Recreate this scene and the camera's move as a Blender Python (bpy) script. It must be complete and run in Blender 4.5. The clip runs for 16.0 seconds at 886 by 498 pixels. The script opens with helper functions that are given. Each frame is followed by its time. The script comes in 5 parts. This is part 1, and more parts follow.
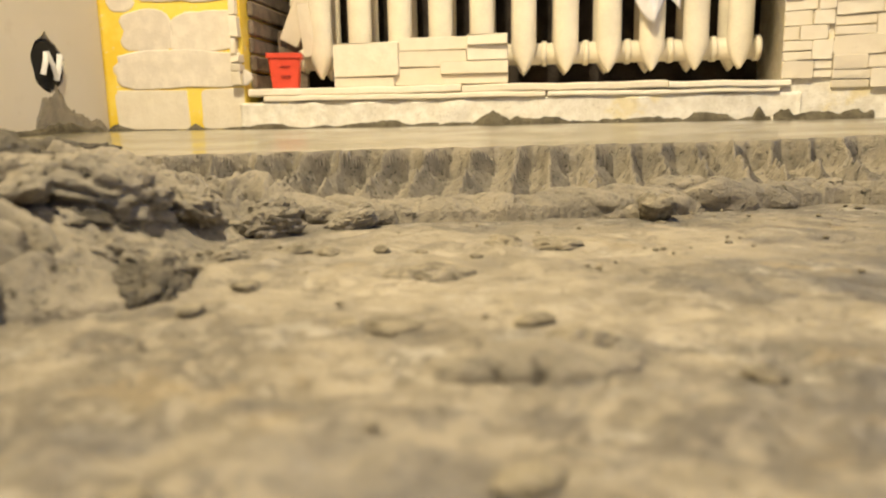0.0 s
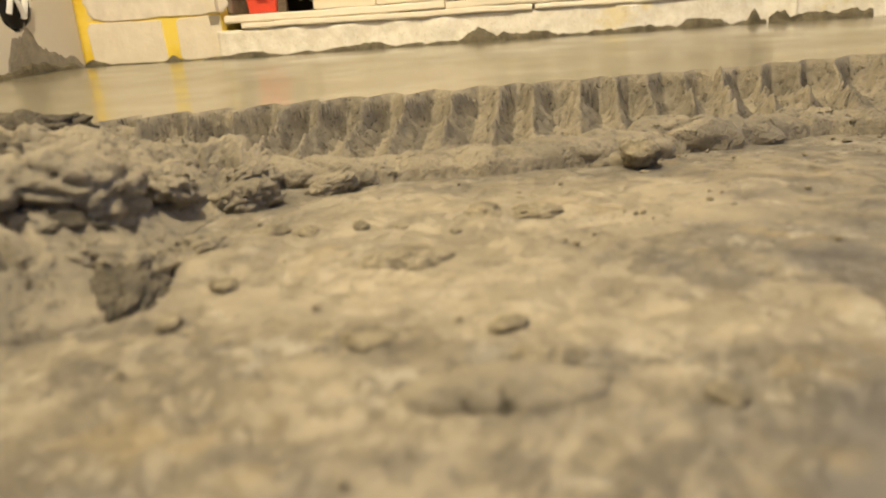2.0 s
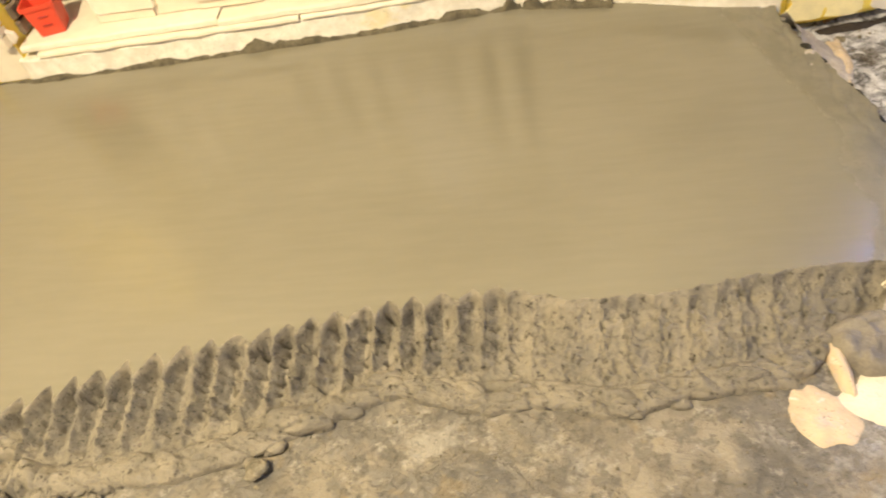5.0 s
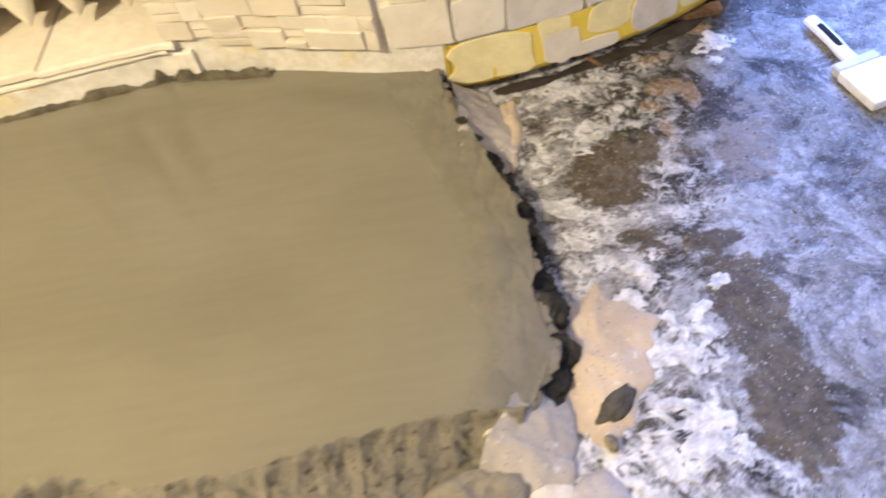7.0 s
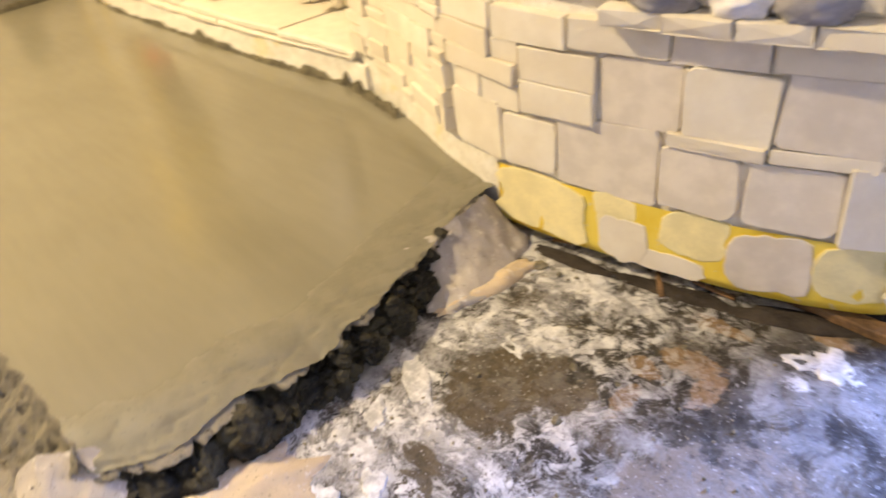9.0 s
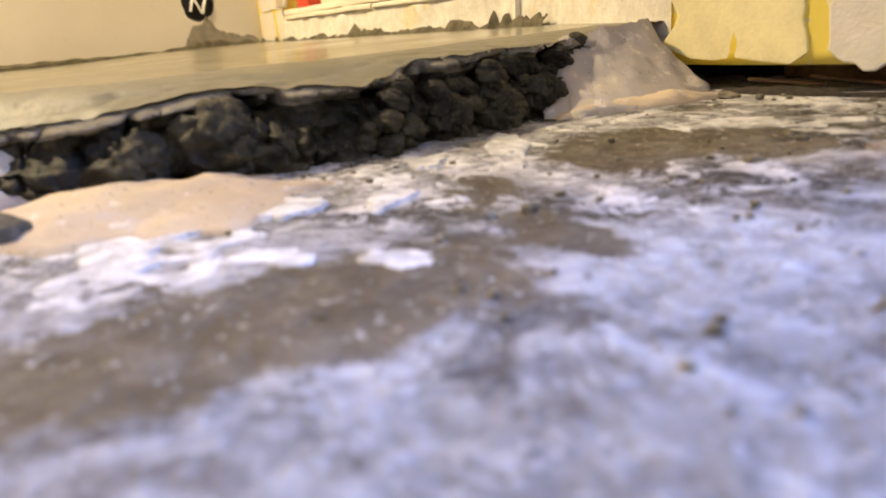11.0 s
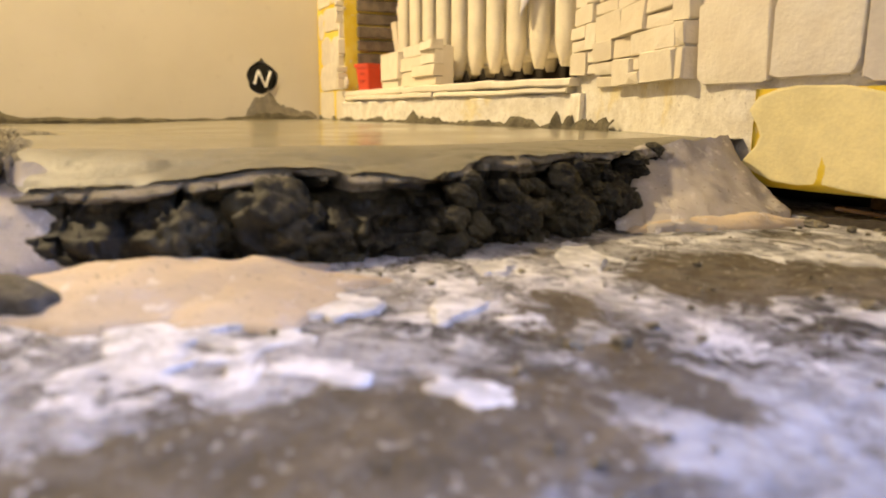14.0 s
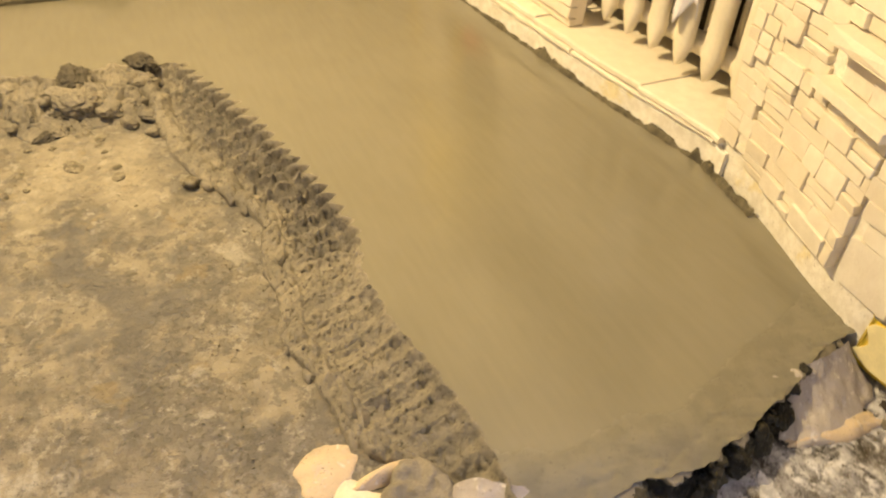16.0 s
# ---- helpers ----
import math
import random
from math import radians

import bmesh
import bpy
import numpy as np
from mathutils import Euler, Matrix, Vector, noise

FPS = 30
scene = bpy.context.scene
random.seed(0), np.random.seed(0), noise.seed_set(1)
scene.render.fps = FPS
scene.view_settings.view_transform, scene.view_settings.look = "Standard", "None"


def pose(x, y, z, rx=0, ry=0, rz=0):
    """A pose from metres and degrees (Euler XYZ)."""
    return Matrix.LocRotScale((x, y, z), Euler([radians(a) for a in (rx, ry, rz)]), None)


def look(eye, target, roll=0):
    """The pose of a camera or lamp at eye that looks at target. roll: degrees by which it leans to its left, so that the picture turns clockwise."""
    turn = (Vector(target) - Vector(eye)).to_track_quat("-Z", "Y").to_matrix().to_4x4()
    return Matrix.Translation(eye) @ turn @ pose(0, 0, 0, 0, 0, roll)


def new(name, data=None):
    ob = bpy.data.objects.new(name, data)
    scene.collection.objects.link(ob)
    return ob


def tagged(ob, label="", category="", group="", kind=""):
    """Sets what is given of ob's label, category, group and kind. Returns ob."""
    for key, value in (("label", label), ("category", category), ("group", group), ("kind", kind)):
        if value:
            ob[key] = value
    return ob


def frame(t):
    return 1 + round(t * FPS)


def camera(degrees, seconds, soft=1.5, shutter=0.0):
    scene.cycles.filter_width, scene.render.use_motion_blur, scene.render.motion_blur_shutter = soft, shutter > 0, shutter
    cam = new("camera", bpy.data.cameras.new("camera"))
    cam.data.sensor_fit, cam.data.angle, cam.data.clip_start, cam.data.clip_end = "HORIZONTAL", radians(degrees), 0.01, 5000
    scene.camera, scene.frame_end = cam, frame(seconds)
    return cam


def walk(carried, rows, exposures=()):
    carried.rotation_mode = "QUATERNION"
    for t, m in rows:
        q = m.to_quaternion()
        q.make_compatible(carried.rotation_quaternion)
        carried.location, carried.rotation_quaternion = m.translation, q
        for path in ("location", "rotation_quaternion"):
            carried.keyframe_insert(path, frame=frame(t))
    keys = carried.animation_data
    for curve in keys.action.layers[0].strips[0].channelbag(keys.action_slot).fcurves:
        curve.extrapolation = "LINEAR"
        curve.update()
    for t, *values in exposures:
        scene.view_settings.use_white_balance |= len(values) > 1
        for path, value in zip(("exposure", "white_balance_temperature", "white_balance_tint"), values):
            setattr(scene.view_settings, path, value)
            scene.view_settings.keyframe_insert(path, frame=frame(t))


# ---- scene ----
cam = camera(63.3, 16.0, soft=1.6, shutter=0.38)
PATH = [
    (0, (0.999, -1.644, 0.023), (0.768, 0.309, -0.342), -1.1),
    (0.5, (0.999, -1.648, 0.007), (0.812, 0.322, -0.282), -2.3),
    (1, (0.995, -1.654, -0.007), (0.768, 0.295, -0.394), -1.6),
    (1.5, (0.987, -1.655, 0.003), (0.732, 0.281, -0.427), -1.9),
    (2, (1.013, -1.629, 0.07), (0.78, 0.256, -0.557), -4.0),
    (2.5, (1.054, -1.575, 0.223), (0.768, 0.225, -0.6), -6.6),
    (3, (1.137, -1.527, 0.46), (0.796, 0.107, -0.641), -6.8),
    (3.2, (1.169, -1.486, 0.585), (0.802, 0.053, -0.638), -8.7),
    (5.5, (1.685, -1.409, 0.918), (1.411, -0.13, -0.594), -15.9),
    (6, (1.789, -1.392, 0.92), (1.543, -0.099, -0.585), -17.7),
    (6.5, (1.933, -1.289, 0.92), (1.75, -0.034, -0.626), -16.5),
    (7, (2.094, -1.107, 0.856), (1.972, 0.098, -0.735), -13.9),
    (7.5, (2.383, -0.998, 0.692), (1.691, 0.137, -0.803), -21.3),
    (8, (2.601, -0.895, 0.69), (1.771, 0.261, -0.715), -12.9),
    (8.5, (2.695, -0.796, 0.655), (1.785, 0.441, -0.625), -5.4),
    (9, (2.77, -0.726, 0.575), (1.485, 0.29, -0.572), -7.1),
    (9.5, (2.808, -0.702, 0.344), (1.227, 0.061, -0.614), -2.3),
    (10, (2.71, -0.68, 0.112), (0.997, 0.096, -0.568), -7.1),
    (12.5, (2.681, -0.645, 0.001), (0.952, 0.206, -0.534), -3.4),
    (13, (2.663, -0.642, 0.011), (0.906, 0.194, -0.448), -1.5),
    (13.5, (2.657, -0.645, 0.018), (0.868, 0.161, -0.367), -0.4),
    (14, (2.643, -0.652, 0.028), (0.843, 0.136, -0.347), 0.2),
    (14.5, (2.61, -0.687, 0.097), (0.797, 0.032, -0.347), 0.6),
    (15, (2.652, -0.845, 0.415), (0.925, -0.166, -0.33), 3.8),
    (15.3, (2.592, -0.89, 0.643), (0.947, -0.306, -0.334), 4.2),
    (15.5, (2.576, -0.921, 0.761), (1.02, -0.361, -0.364), 3.7),
    (16, (2.536, -1.061, 0.839), (1.138, -0.373, -0.415), 2.8),
]
cam.data.dof.use_dof, cam.data.dof.focus_distance, cam.data.dof.aperture_fstop = True, 0.92, 6.3
walk(cam, [(t, look(eye, target, roll)) for t, eye, target, roll in PATH],
     ((0.0, -0.12, 6500, 10), (3.0, -0.32, 6550, 10), (5.3, 0.06, 6550, 10), (7.0, -0.17, 6500, 10), (8.0, 0.1, 7200, 10), (8.5, 0.04, 7600, 10), (10.0, 0.04, 7300, 10), (12.5, -0.15, 7900, 10), (14.5, -0.18, 8200, 10), (16.0, -0.17, 8400, 10)))

# ---------------------------------------------------------------- light
FLOOR = -0.072          # the old floor; the top of the new screed is 0
world = bpy.data.worlds.new("world")
scene.world = world
world.use_nodes = True
_sky = world.node_tree.nodes.new("ShaderNodeTexSky")
_sky.sky_type, _sky.sun_disc = "NISHITA", False
_sky.sun_elevation, _sky.sun_rotation = radians(30), radians(200)
world.node_tree.links.new(_sky.outputs[0], world.node_tree.nodes["Background"].inputs[0])
world.node_tree.nodes["Background"].inputs[1].default_value = 0.12


def area_light(name, power, color, size_x, size_y, place):
    data = bpy.data.lights.new(name, "AREA")
    data.shape, data.size, data.size_y = "RECTANGLE", size_x, size_y
    data.energy, data.color = power, color
    ob = new(name, data)
    ob.matrix_world = place
    return ob


# warm pendant lamp of the room, daylight in the balcony doorway and in the window of the right wall
area_light("pendant_lamp_light", 152, (1.0, 0.84, 0.56), 0.13, 0.13, look((0.72, -1.52, 2.10), (1.2, -0.5, 0)))
area_light("doorway_daylight", 160, (0.17, 0.33, 1.0), 0.30, 1.7, look((3.02, 0.96, 1.0), (2.68, -0.4, 0.0)))
area_light("window_daylight", 9, (0.82, 0.86, 1.0), 1.2, 1.2, look((4.12, -1.4, 1.45), (2.3, -0.2, 0.1)))
scene.view_settings.exposure = 0.0

# ---------------------------------------------------------------- materials
class Nodes:
    """Short hand for a node material."""

    def __init__(self, name, rough=0.8, spec=0.3):
        self.mat = bpy.data.materials.new(name)
        self.mat.use_nodes = True
        self.tree = self.mat.node_tree
        self.bsdf = self.tree.nodes["Principled BSDF"]
        self.bsdf.inputs["Roughness"].default_value = rough
        self.bsdf.inputs["Specular IOR Level"].default_value = spec
        self.pos = self.add("ShaderNodeNewGeometry").outputs["Position"]

    def add(self, kind, **values):
        node = self.tree.nodes.new(kind)
        for key, value in values.items():
            node.inputs[key].default_value = value
        return node

    def link(self, a, b):
        self.tree.links.new(a, b)

    def noise(self, scale, detail=4.0, rough=0.55, stretch=None, where=None):
        node = self.add("ShaderNodeTexNoise", Scale=scale, Detail=detail, Roughness=rough)
        src = where or self.pos
        if stretch:
            m = self.add("ShaderNodeMapping")
            m.inputs["Scale"].default_value = stretch
            m.inputs["Rotation"].default_value = (0, 0, 0.5)
            self.link(src, m.inputs["Vector"])
            src = m.outputs[0]
        self.link(src, node.inputs["Vector"])
        return node.outputs["Fac"]

    def swirl(self, scale, detail, rough, twist):
        """Noise drawn out into smears."""
        node = self.add("ShaderNodeTexNoise", Scale=scale, Detail=detail, Roughness=rough, Distortion=twist)
        self.link(self.pos, node.inputs["Vector"])
        return node.outputs["Fac"]

    def ramp(self, fac, low, high, a=0.0, b=1.0):
        node = self.add("ShaderNodeMapRange")
        node.interpolation_type = "SMOOTHSTEP"
        node.inputs["From Min"].default_value, node.inputs["From Max"].default_value = low, high
        node.inputs["To Min"].default_value, node.inputs["To Max"].default_value = a, b
        self.link(fac, node.inputs["Value"])
        return node.outputs[0]

    def math(self, kind, a, b=None):
        node = self.add("ShaderNodeMath")
        node.operation = kind
        for n, v in enumerate((a, b)):
            if v is None:
                continue
            if isinstance(v, (int, float)):
                node.inputs[n].default_value = v
            else:
                self.link(v, node.inputs[n])
        return node.outputs[0]

    def mix(self, fac, a, b):
        node = self.add("ShaderNodeMix")
        node.data_type = "RGBA"
        for n, v in ((0, fac), (6, a), (7, b)):
            if isinstance(v, tuple):
                node.inputs[n].default_value = (*v, 1)
            elif isinstance(v, (int, float)):
                node.inputs[n].default_value = v
            else:
                self.link(v, node.inputs[n])
        return node.outputs[2]

    def color(self, v):
        if isinstance(v, tuple):
            self.bsdf.inputs["Base Color"].default_value = (*v, 1)
        else:
            self.link(v, self.bsdf.inputs["Base Color"])

    def bump(self, fac, distance, strength=1.0):
        node = self.add("ShaderNodeBump", Strength=strength, Distance=distance)
        self.link(fac, node.inputs["Height"])
        if self.bsdf.inputs["Normal"].is_linked:
            self.link(self.bsdf.inputs["Normal"].links[0].from_socket, node.inputs["Normal"])
        self.link(node.outputs[0], self.bsdf.inputs["Normal"])

    def axis(self, n):
        node = self.add("ShaderNodeSeparateXYZ")
        self.link(self.pos, node.inputs[0])
        return node.outputs[n]

    def blob(self, x, y, rx, ry, edge=0.35, scale=14.0, ragged=0.9):
        """A ragged patch on the floor: 1 inside, 0 outside."""
        m = self.add("ShaderNodeMapping")
        m.vector_type = "POINT"
        m.inputs["Location"].default_value = (-x / rx, -y / ry, 0)
        m.inputs["Scale"].default_value = (1 / rx, 1 / ry, 0)
        self.link(self.pos, m.inputs["Vector"])
        length = self.add("ShaderNodeVectorMath")
        length.operation = "LENGTH"
        self.link(m.outputs[0], length.inputs[0])
        off = self.math("MULTIPLY", self.math("SUBTRACT", self.noise(scale, 5, 0.65), 0.5), ragged * 2)
        return self.ramp(self.math("ADD", length.outputs["Value"], off), 1 + edge * 0.5, 1 - edge * 0.5)


def plain(name, color, rough=0.8, vary=0.12, scale=25, bump=0.0008, spec=0.3, fine=220):
    n = Nodes(name, rough, spec)
    big, small = n.noise(scale, 5), n.noise(fine, 3)
    dark = tuple(c * (1 - vary * 1.6) for c in color)
    light = tuple(min(1, c * (1 + vary)) for c in color)
    n.color(n.mix(n.ramp(n.math("ADD", n.math("MULTIPLY", big, 0.7), n.math("MULTIPLY", small, 0.3)), 0.35, 0.65), dark, light))
    if bump:
        n.bump(big, bump * 2)
        n.bump(small, bump)
    return n.mat


def make_screed():
    n = Nodes("wet_screed", 0.2, 0.5)
    a, b = n.noise(3.2, 4), n.noise(60, 4)
    streak = n.noise(9, 4, 0.5, (1.0, 7.0, 1.0))
    f = n.math("ADD", n.math("MULTIPLY", a, 0.6), n.math("MULTIPLY", streak, 0.4))
    n.color(n.mix(n.ramp(f, 0.3, 0.7), (0.200, 0.183, 0.132), (0.224, 0.205, 0.150)))
    n.link(n.ramp(n.noise(5, 3), 0.3, 0.7, 0.13, 0.24), n.bsdf.inputs["Roughness"])
    n.bump(streak, 0.0004, 0.06)
    n.bump(b, 0.0002, 0.3)
    return n.mat


def make_lip():
    """The screed's crumbling rim, dried matt."""
    n = Nodes("drying_screed_rim", 0.48, 0.3)
    a, b = n.noise(24, 5), n.noise(130, 5, 0.7)
    col = n.mix(n.ramp(a, 0.36, 0.64), (0.190, 0.173, 0.125), (0.226, 0.206, 0.151))
    n.color(n.mix(n.ramp(b, 0.30, 0.42, 0.5, 0.0), col, (0.09, 0.08, 0.06)))
    n.bump(a, 0.002, 0.5)
    n.bump(b, 0.0012, 0.7)
    return n.mat


def make_mortar():
    n = Nodes("fresh_mortar", 0.75, 0.3)
    a, b, c = n.noise(14, 5), n.noise(110, 5, 0.7), n.noise(420, 3)
    f = n.math("ADD", n.math("MULTIPLY", a, 0.6), n.math("MULTIPLY", b, 0.4))
    col = n.mix(n.ramp(f, 0.38, 0.62), (0.205, 0.184, 0.145), (0.305, 0.268, 0.203))
    # pits sunk by the bumps below are painted dark, like shade in them
    col = n.mix(n.ramp(b, 0.30, 0.44, 0.75, 0.0), col, (0.08, 0.072, 0.056))
    n.color(n.mix(n.ramp(n.noise(70, 4, 0.75), 0.31, 0.40, 0.8, 0.0), col, (0.06, 0.053, 0.04)))
    n.bump(n.ramp(n.noise(70, 4, 0.75), 0.30, 0.42), 0.004, 0.8)
    n.bump(b, 0.0055, 0.9)
    n.bump(c, 0.0014, 0.8)
    return n.mat


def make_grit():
    """The torn face of a trowel cut: rough, and greyer with its shade put into the colour."""
    n = Nodes("torn_shaded_mortar", 0.9, 0.15)
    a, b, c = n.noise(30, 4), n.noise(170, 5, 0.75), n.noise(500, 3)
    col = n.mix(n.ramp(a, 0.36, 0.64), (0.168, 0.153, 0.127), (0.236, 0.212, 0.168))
    # its small hollows are darkened in the colour as well
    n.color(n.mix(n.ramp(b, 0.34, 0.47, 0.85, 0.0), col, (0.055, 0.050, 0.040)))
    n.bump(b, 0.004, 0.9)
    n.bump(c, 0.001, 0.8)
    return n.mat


# damp mortar, darkened further: the edge's shade is put into its colour
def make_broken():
    n = Nodes("damp_shaded_mortar", 0.6, 0.3)
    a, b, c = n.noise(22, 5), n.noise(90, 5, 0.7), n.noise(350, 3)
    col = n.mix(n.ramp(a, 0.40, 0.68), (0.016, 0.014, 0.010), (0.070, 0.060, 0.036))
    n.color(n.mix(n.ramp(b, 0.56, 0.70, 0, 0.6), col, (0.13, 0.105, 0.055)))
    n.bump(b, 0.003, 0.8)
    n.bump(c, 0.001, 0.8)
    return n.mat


def make_floor():
    n = Nodes("old_floor", 0.75, 0.3)
    x = n.axis(0)
    mid, fine, grain = n.noise(11, 6, 0.62), n.noise(48, 6, 0.7), n.noise(260, 3)
    # dusty cement in front of the screed
    dust = n.mix(n.ramp(mid, 0.36, 0.64), (0.202, 0.178, 0.137), (0.300, 0.263, 0.199))
    dust = n.mix(n.ramp(n.noise(6.5, 5, 0.6), 0.50, 0.60, 0, 0.6), dust, (0.155, 0.147, 0.133))
    dust = n.mix(n.ramp(n.noise(30, 5, 0.65), 0.50, 0.58, 0, 0.7), dust, (0.145, 0.131, 0.108))
    dust = n.mix(n.ramp(n.noise(13, 4, 0.6), 0.58, 0.67, 0, 0.55), dust, (0.30, 0.235, 0.135))
    dust = n.mix(n.ramp(n.noise(33, 5, 0.7), 0.55, 0.66, 0, 0.75), dust, (0.37, 0.34, 0.28))
    dust = n.mix(n.ramp(n.noise(8, 5, 0.7), 0.60, 0.70, 0, 0.7), dust, (0.40, 0.37, 0.31))
    dust = n.mix(n.ramp(n.noise(120, 4, 0.7), 0.60, 0.68, 0, 0.6), dust, (0.09, 0.08, 0.06))
    for px, py, rx, ry in ((1.30, -1.48, 0.22, 0.14), (1.42, -1.16, 0.20, 0.16), (0.88, -1.50, 0.22, 0.06), (1.10, -1.42, 0.16, 0.03), (1.22, -1.25, 0.14, 0.03)):
        dust = n.mix(n.math("MULTIPLY", n.blob(px, py, rx, ry, 0.8, 16), n.ramp(mid, 0.4, 0.6, 0.75, 0.15)), dust, (0.135, 0.128, 0.120))
    for px, py, rx, ry in ((0.98, -1.12, 0.16, 0.07), (0.95, -1.25, 0.12, 0.06), (1.05, -1.32, 0.10, 0.025)):
        dust = n.mix(n.math("MULTIPLY", n.blob(px, py, rx, ry, 0.9, 12), n.ramp(fine, 0.35, 0.6, 0.35, 0.8)), dust, (0.37, 0.325, 0.245))
    # dark floor smeared with white paint beside the doorway
    paint = n.mix(n.ramp(mid, 0.38, 0.62), (0.026, 0.022, 0.017), (0.085, 0.068, 0.046))
    # thin grey wash, denser towards the doorway
    wash = n.ramp(n.swirl(11, 10, 0.76, 0.9), 0.43, 0.56)
    wide = 0.0
    for px, py, rx, ry in ((2.59, -0.50, 0.12, 0.19), (2.78, -0.14, 0.08, 0.20), (2.62, -0.80, 0.10, 0.20), (2.95, -0.3, 0.24, 0.6)):
        wide = n.math("MAXIMUM", wide, n.blob(px, py, rx, ry, 0.7, 9, 0.8))
    wash = n.math("MAXIMUM", n.math("MULTIPLY", wash, n.ramp(x, 2.60, 2.48, 0.40, 0.85)), n.math("MULTIPLY", wide, n.ramp(n.swirl(13, 9, 0.74, 0.8), 0.40, 0.58, 0.08, 0.85)))
    paint = n.mix(wash, paint, n.mix(n.ramp(fine, 0.35, 0.65), (0.23, 0.225, 0.23), (0.46, 0.45, 0.45)))
    # bare brown patches, then the darkest one at the pier's foot
    bare = 0.0
    for px, py, rx, ry in ((2.312, -0.312, 0.062, 0.072), (2.450, -0.60, 0.052, 0.095), (2.450, -0.74, 0.052, 0.10), (2.435, -0.468, 0.045, 0.022), (2.345, -0.470, 0.025, 0.016), (2.32, -0.44, 0.03, 0.014), (2.37, -0.255, 0.05, 0.045), (2.60, -0.93, 0.14, 0.05)):
        spot = n.blob(px, py, rx, ry, 0.2, 30, 0.75)
        bare = n.math("MAXIMUM", bare, spot)
        paint = n.mix(n.math("MULTIPLY", spot, 0.93), paint, n.mix(n.ramp(fine, 0.35, 0.65), (0.062, 0.048, 0.029), (0.120, 0.092, 0.055)))
    for px, py, rx, ry in ((2.435, -0.160, 0.105, 0.090), (2.30, -0.045, 0.09, 0.020), (2.52, -0.19, 0.06, 0.06), (2.47, -0.02, 0.12, 0.05), (2.62, 0.08, 0.06, 0.08), (2.74, 0.14, 0.06, 0.13)):
        paint = n.mix(n.math("MULTIPLY", n.blob(px, py, rx, ry, 0.2, 26, 0.9), 0.92), paint, n.mix(n.ramp(fine, 0.35, 0.65), (0.018, 0.015, 0.011), (0.055, 0.044, 0.029)))
    # pale mauve and orange traces of old screed
    for px, py, rx, ry in ((2.545, -0.30, 0.050, 0.075), (2.60, -0.215, 0.045, 0.040)):
        paint = n.mix(n.math("MULTIPLY", n.blob(px, py, rx, ry, 0.25, 34, 1.1), n.ramp(fine, 0.38, 0.55, 0.2, 0.9)), paint, (0.20, 0.165, 0.135))
    for px, py, rx, ry in ((2.462, -0.122, 0.040, 0.024), (2.500, -0.145, 0.018, 0.034), (2.425, -0.165, 0.020, 0.018), (2.437, -0.222, 0.012, 0.034), (2.456, -0.042, 0.038, 0.013), (2.550, 0.030, 0.045, 0.014)):
        paint = n.mix(n.math("MULTIPLY", n.blob(px, py, rx, ry, 0.2, 45, 1.0), 0.9), paint, n.mix(n.ramp(fine, 0.35, 0.65), (0.20, 0.125, 0.060), (0.30, 0.195, 0.105)))
    # crusts of white paint, cracked and worn through in spots
    crust = n.math("MULTIPLY", n.ramp(n.swirl(34, 9, 0.78, 0.6), 0.455, 0.545), n.ramp(n.swirl(6.5, 6, 0.7, 0.5), 0.40, 0.53))
    crust = n.math("MULTIPLY", crust, n.ramp(n.math("ADD", x, n.math("MULTIPLY", mid, 0.2)), 2.62, 2.48, 0.10, 1.0))
    crust = n.math("MULTIPLY", crust, n.math("SUBTRACT", 1.0, n.math("MULTIPLY", bare, 0.92)))
    for px, py, rx, ry in ((2.302, -0.196, 0.038, 0.020), (2.27, -0.20, 0.024, 0.012), (2.218, -0.352, 0.040, 0.014), (2.585, -0.020, 0.030, 0.022), (2.566, -0.068, 0.016, 0.013), (2.20, -0.29, 0.030, 0.016), (2.300, -0.398, 0.050, 0.012), (2.24, -0.43, 0.055, 0.022), (2.335, -0.478, 0.028, 0.012), (2.255, -0.48, 0.045, 0.016), (2.42, -0.40, 0.045, 0.012), (2.29, -0.09, 0.045, 0.014)):
        crust = n.math("MAXIMUM", crust, n.math("MULTIPLY", n.blob(px, py, rx, ry, 0.35, 48, 1.35), n.ramp(n.swirl(48, 7, 0.72, 0.4), 0.42, 0.50)))
    paint = n.mix(n.math("MULTIPLY", crust, 0.95), paint, n.mix(n.ramp(n.noise(60, 4), 0.35, 0.65), (0.52, 0.51, 0.51), (0.76, 0.75, 0.74)))
    paint = n.mix(n.ramp(n.noise(75, 6, 0.8), 0.57, 0.63, 0, 0.75), paint, (0.045, 0.038, 0.030))
    paint = n.mix(n.ramp(n.noise(190, 3), 0.63, 0.68, 0, 0.5), paint, (0.55, 0.53, 0.50))
    n.bump(crust, 0.0025, 0.6)
    border = n.ramp(n.math("ADD", x, n.math("MULTIPLY", mid, 0.25)), 2.06, 2.20)
    n.color(n.mix(border, dust, paint))
    n.bump(mid, 0.008, 0.6)
    n.bump(n.noise(24, 5, 0.6), 0.006, 0.6)
    n.bump(fine, 0.004, 0.8)
    n.bump(grain, 0.0006, 0.7)
    return n.mat


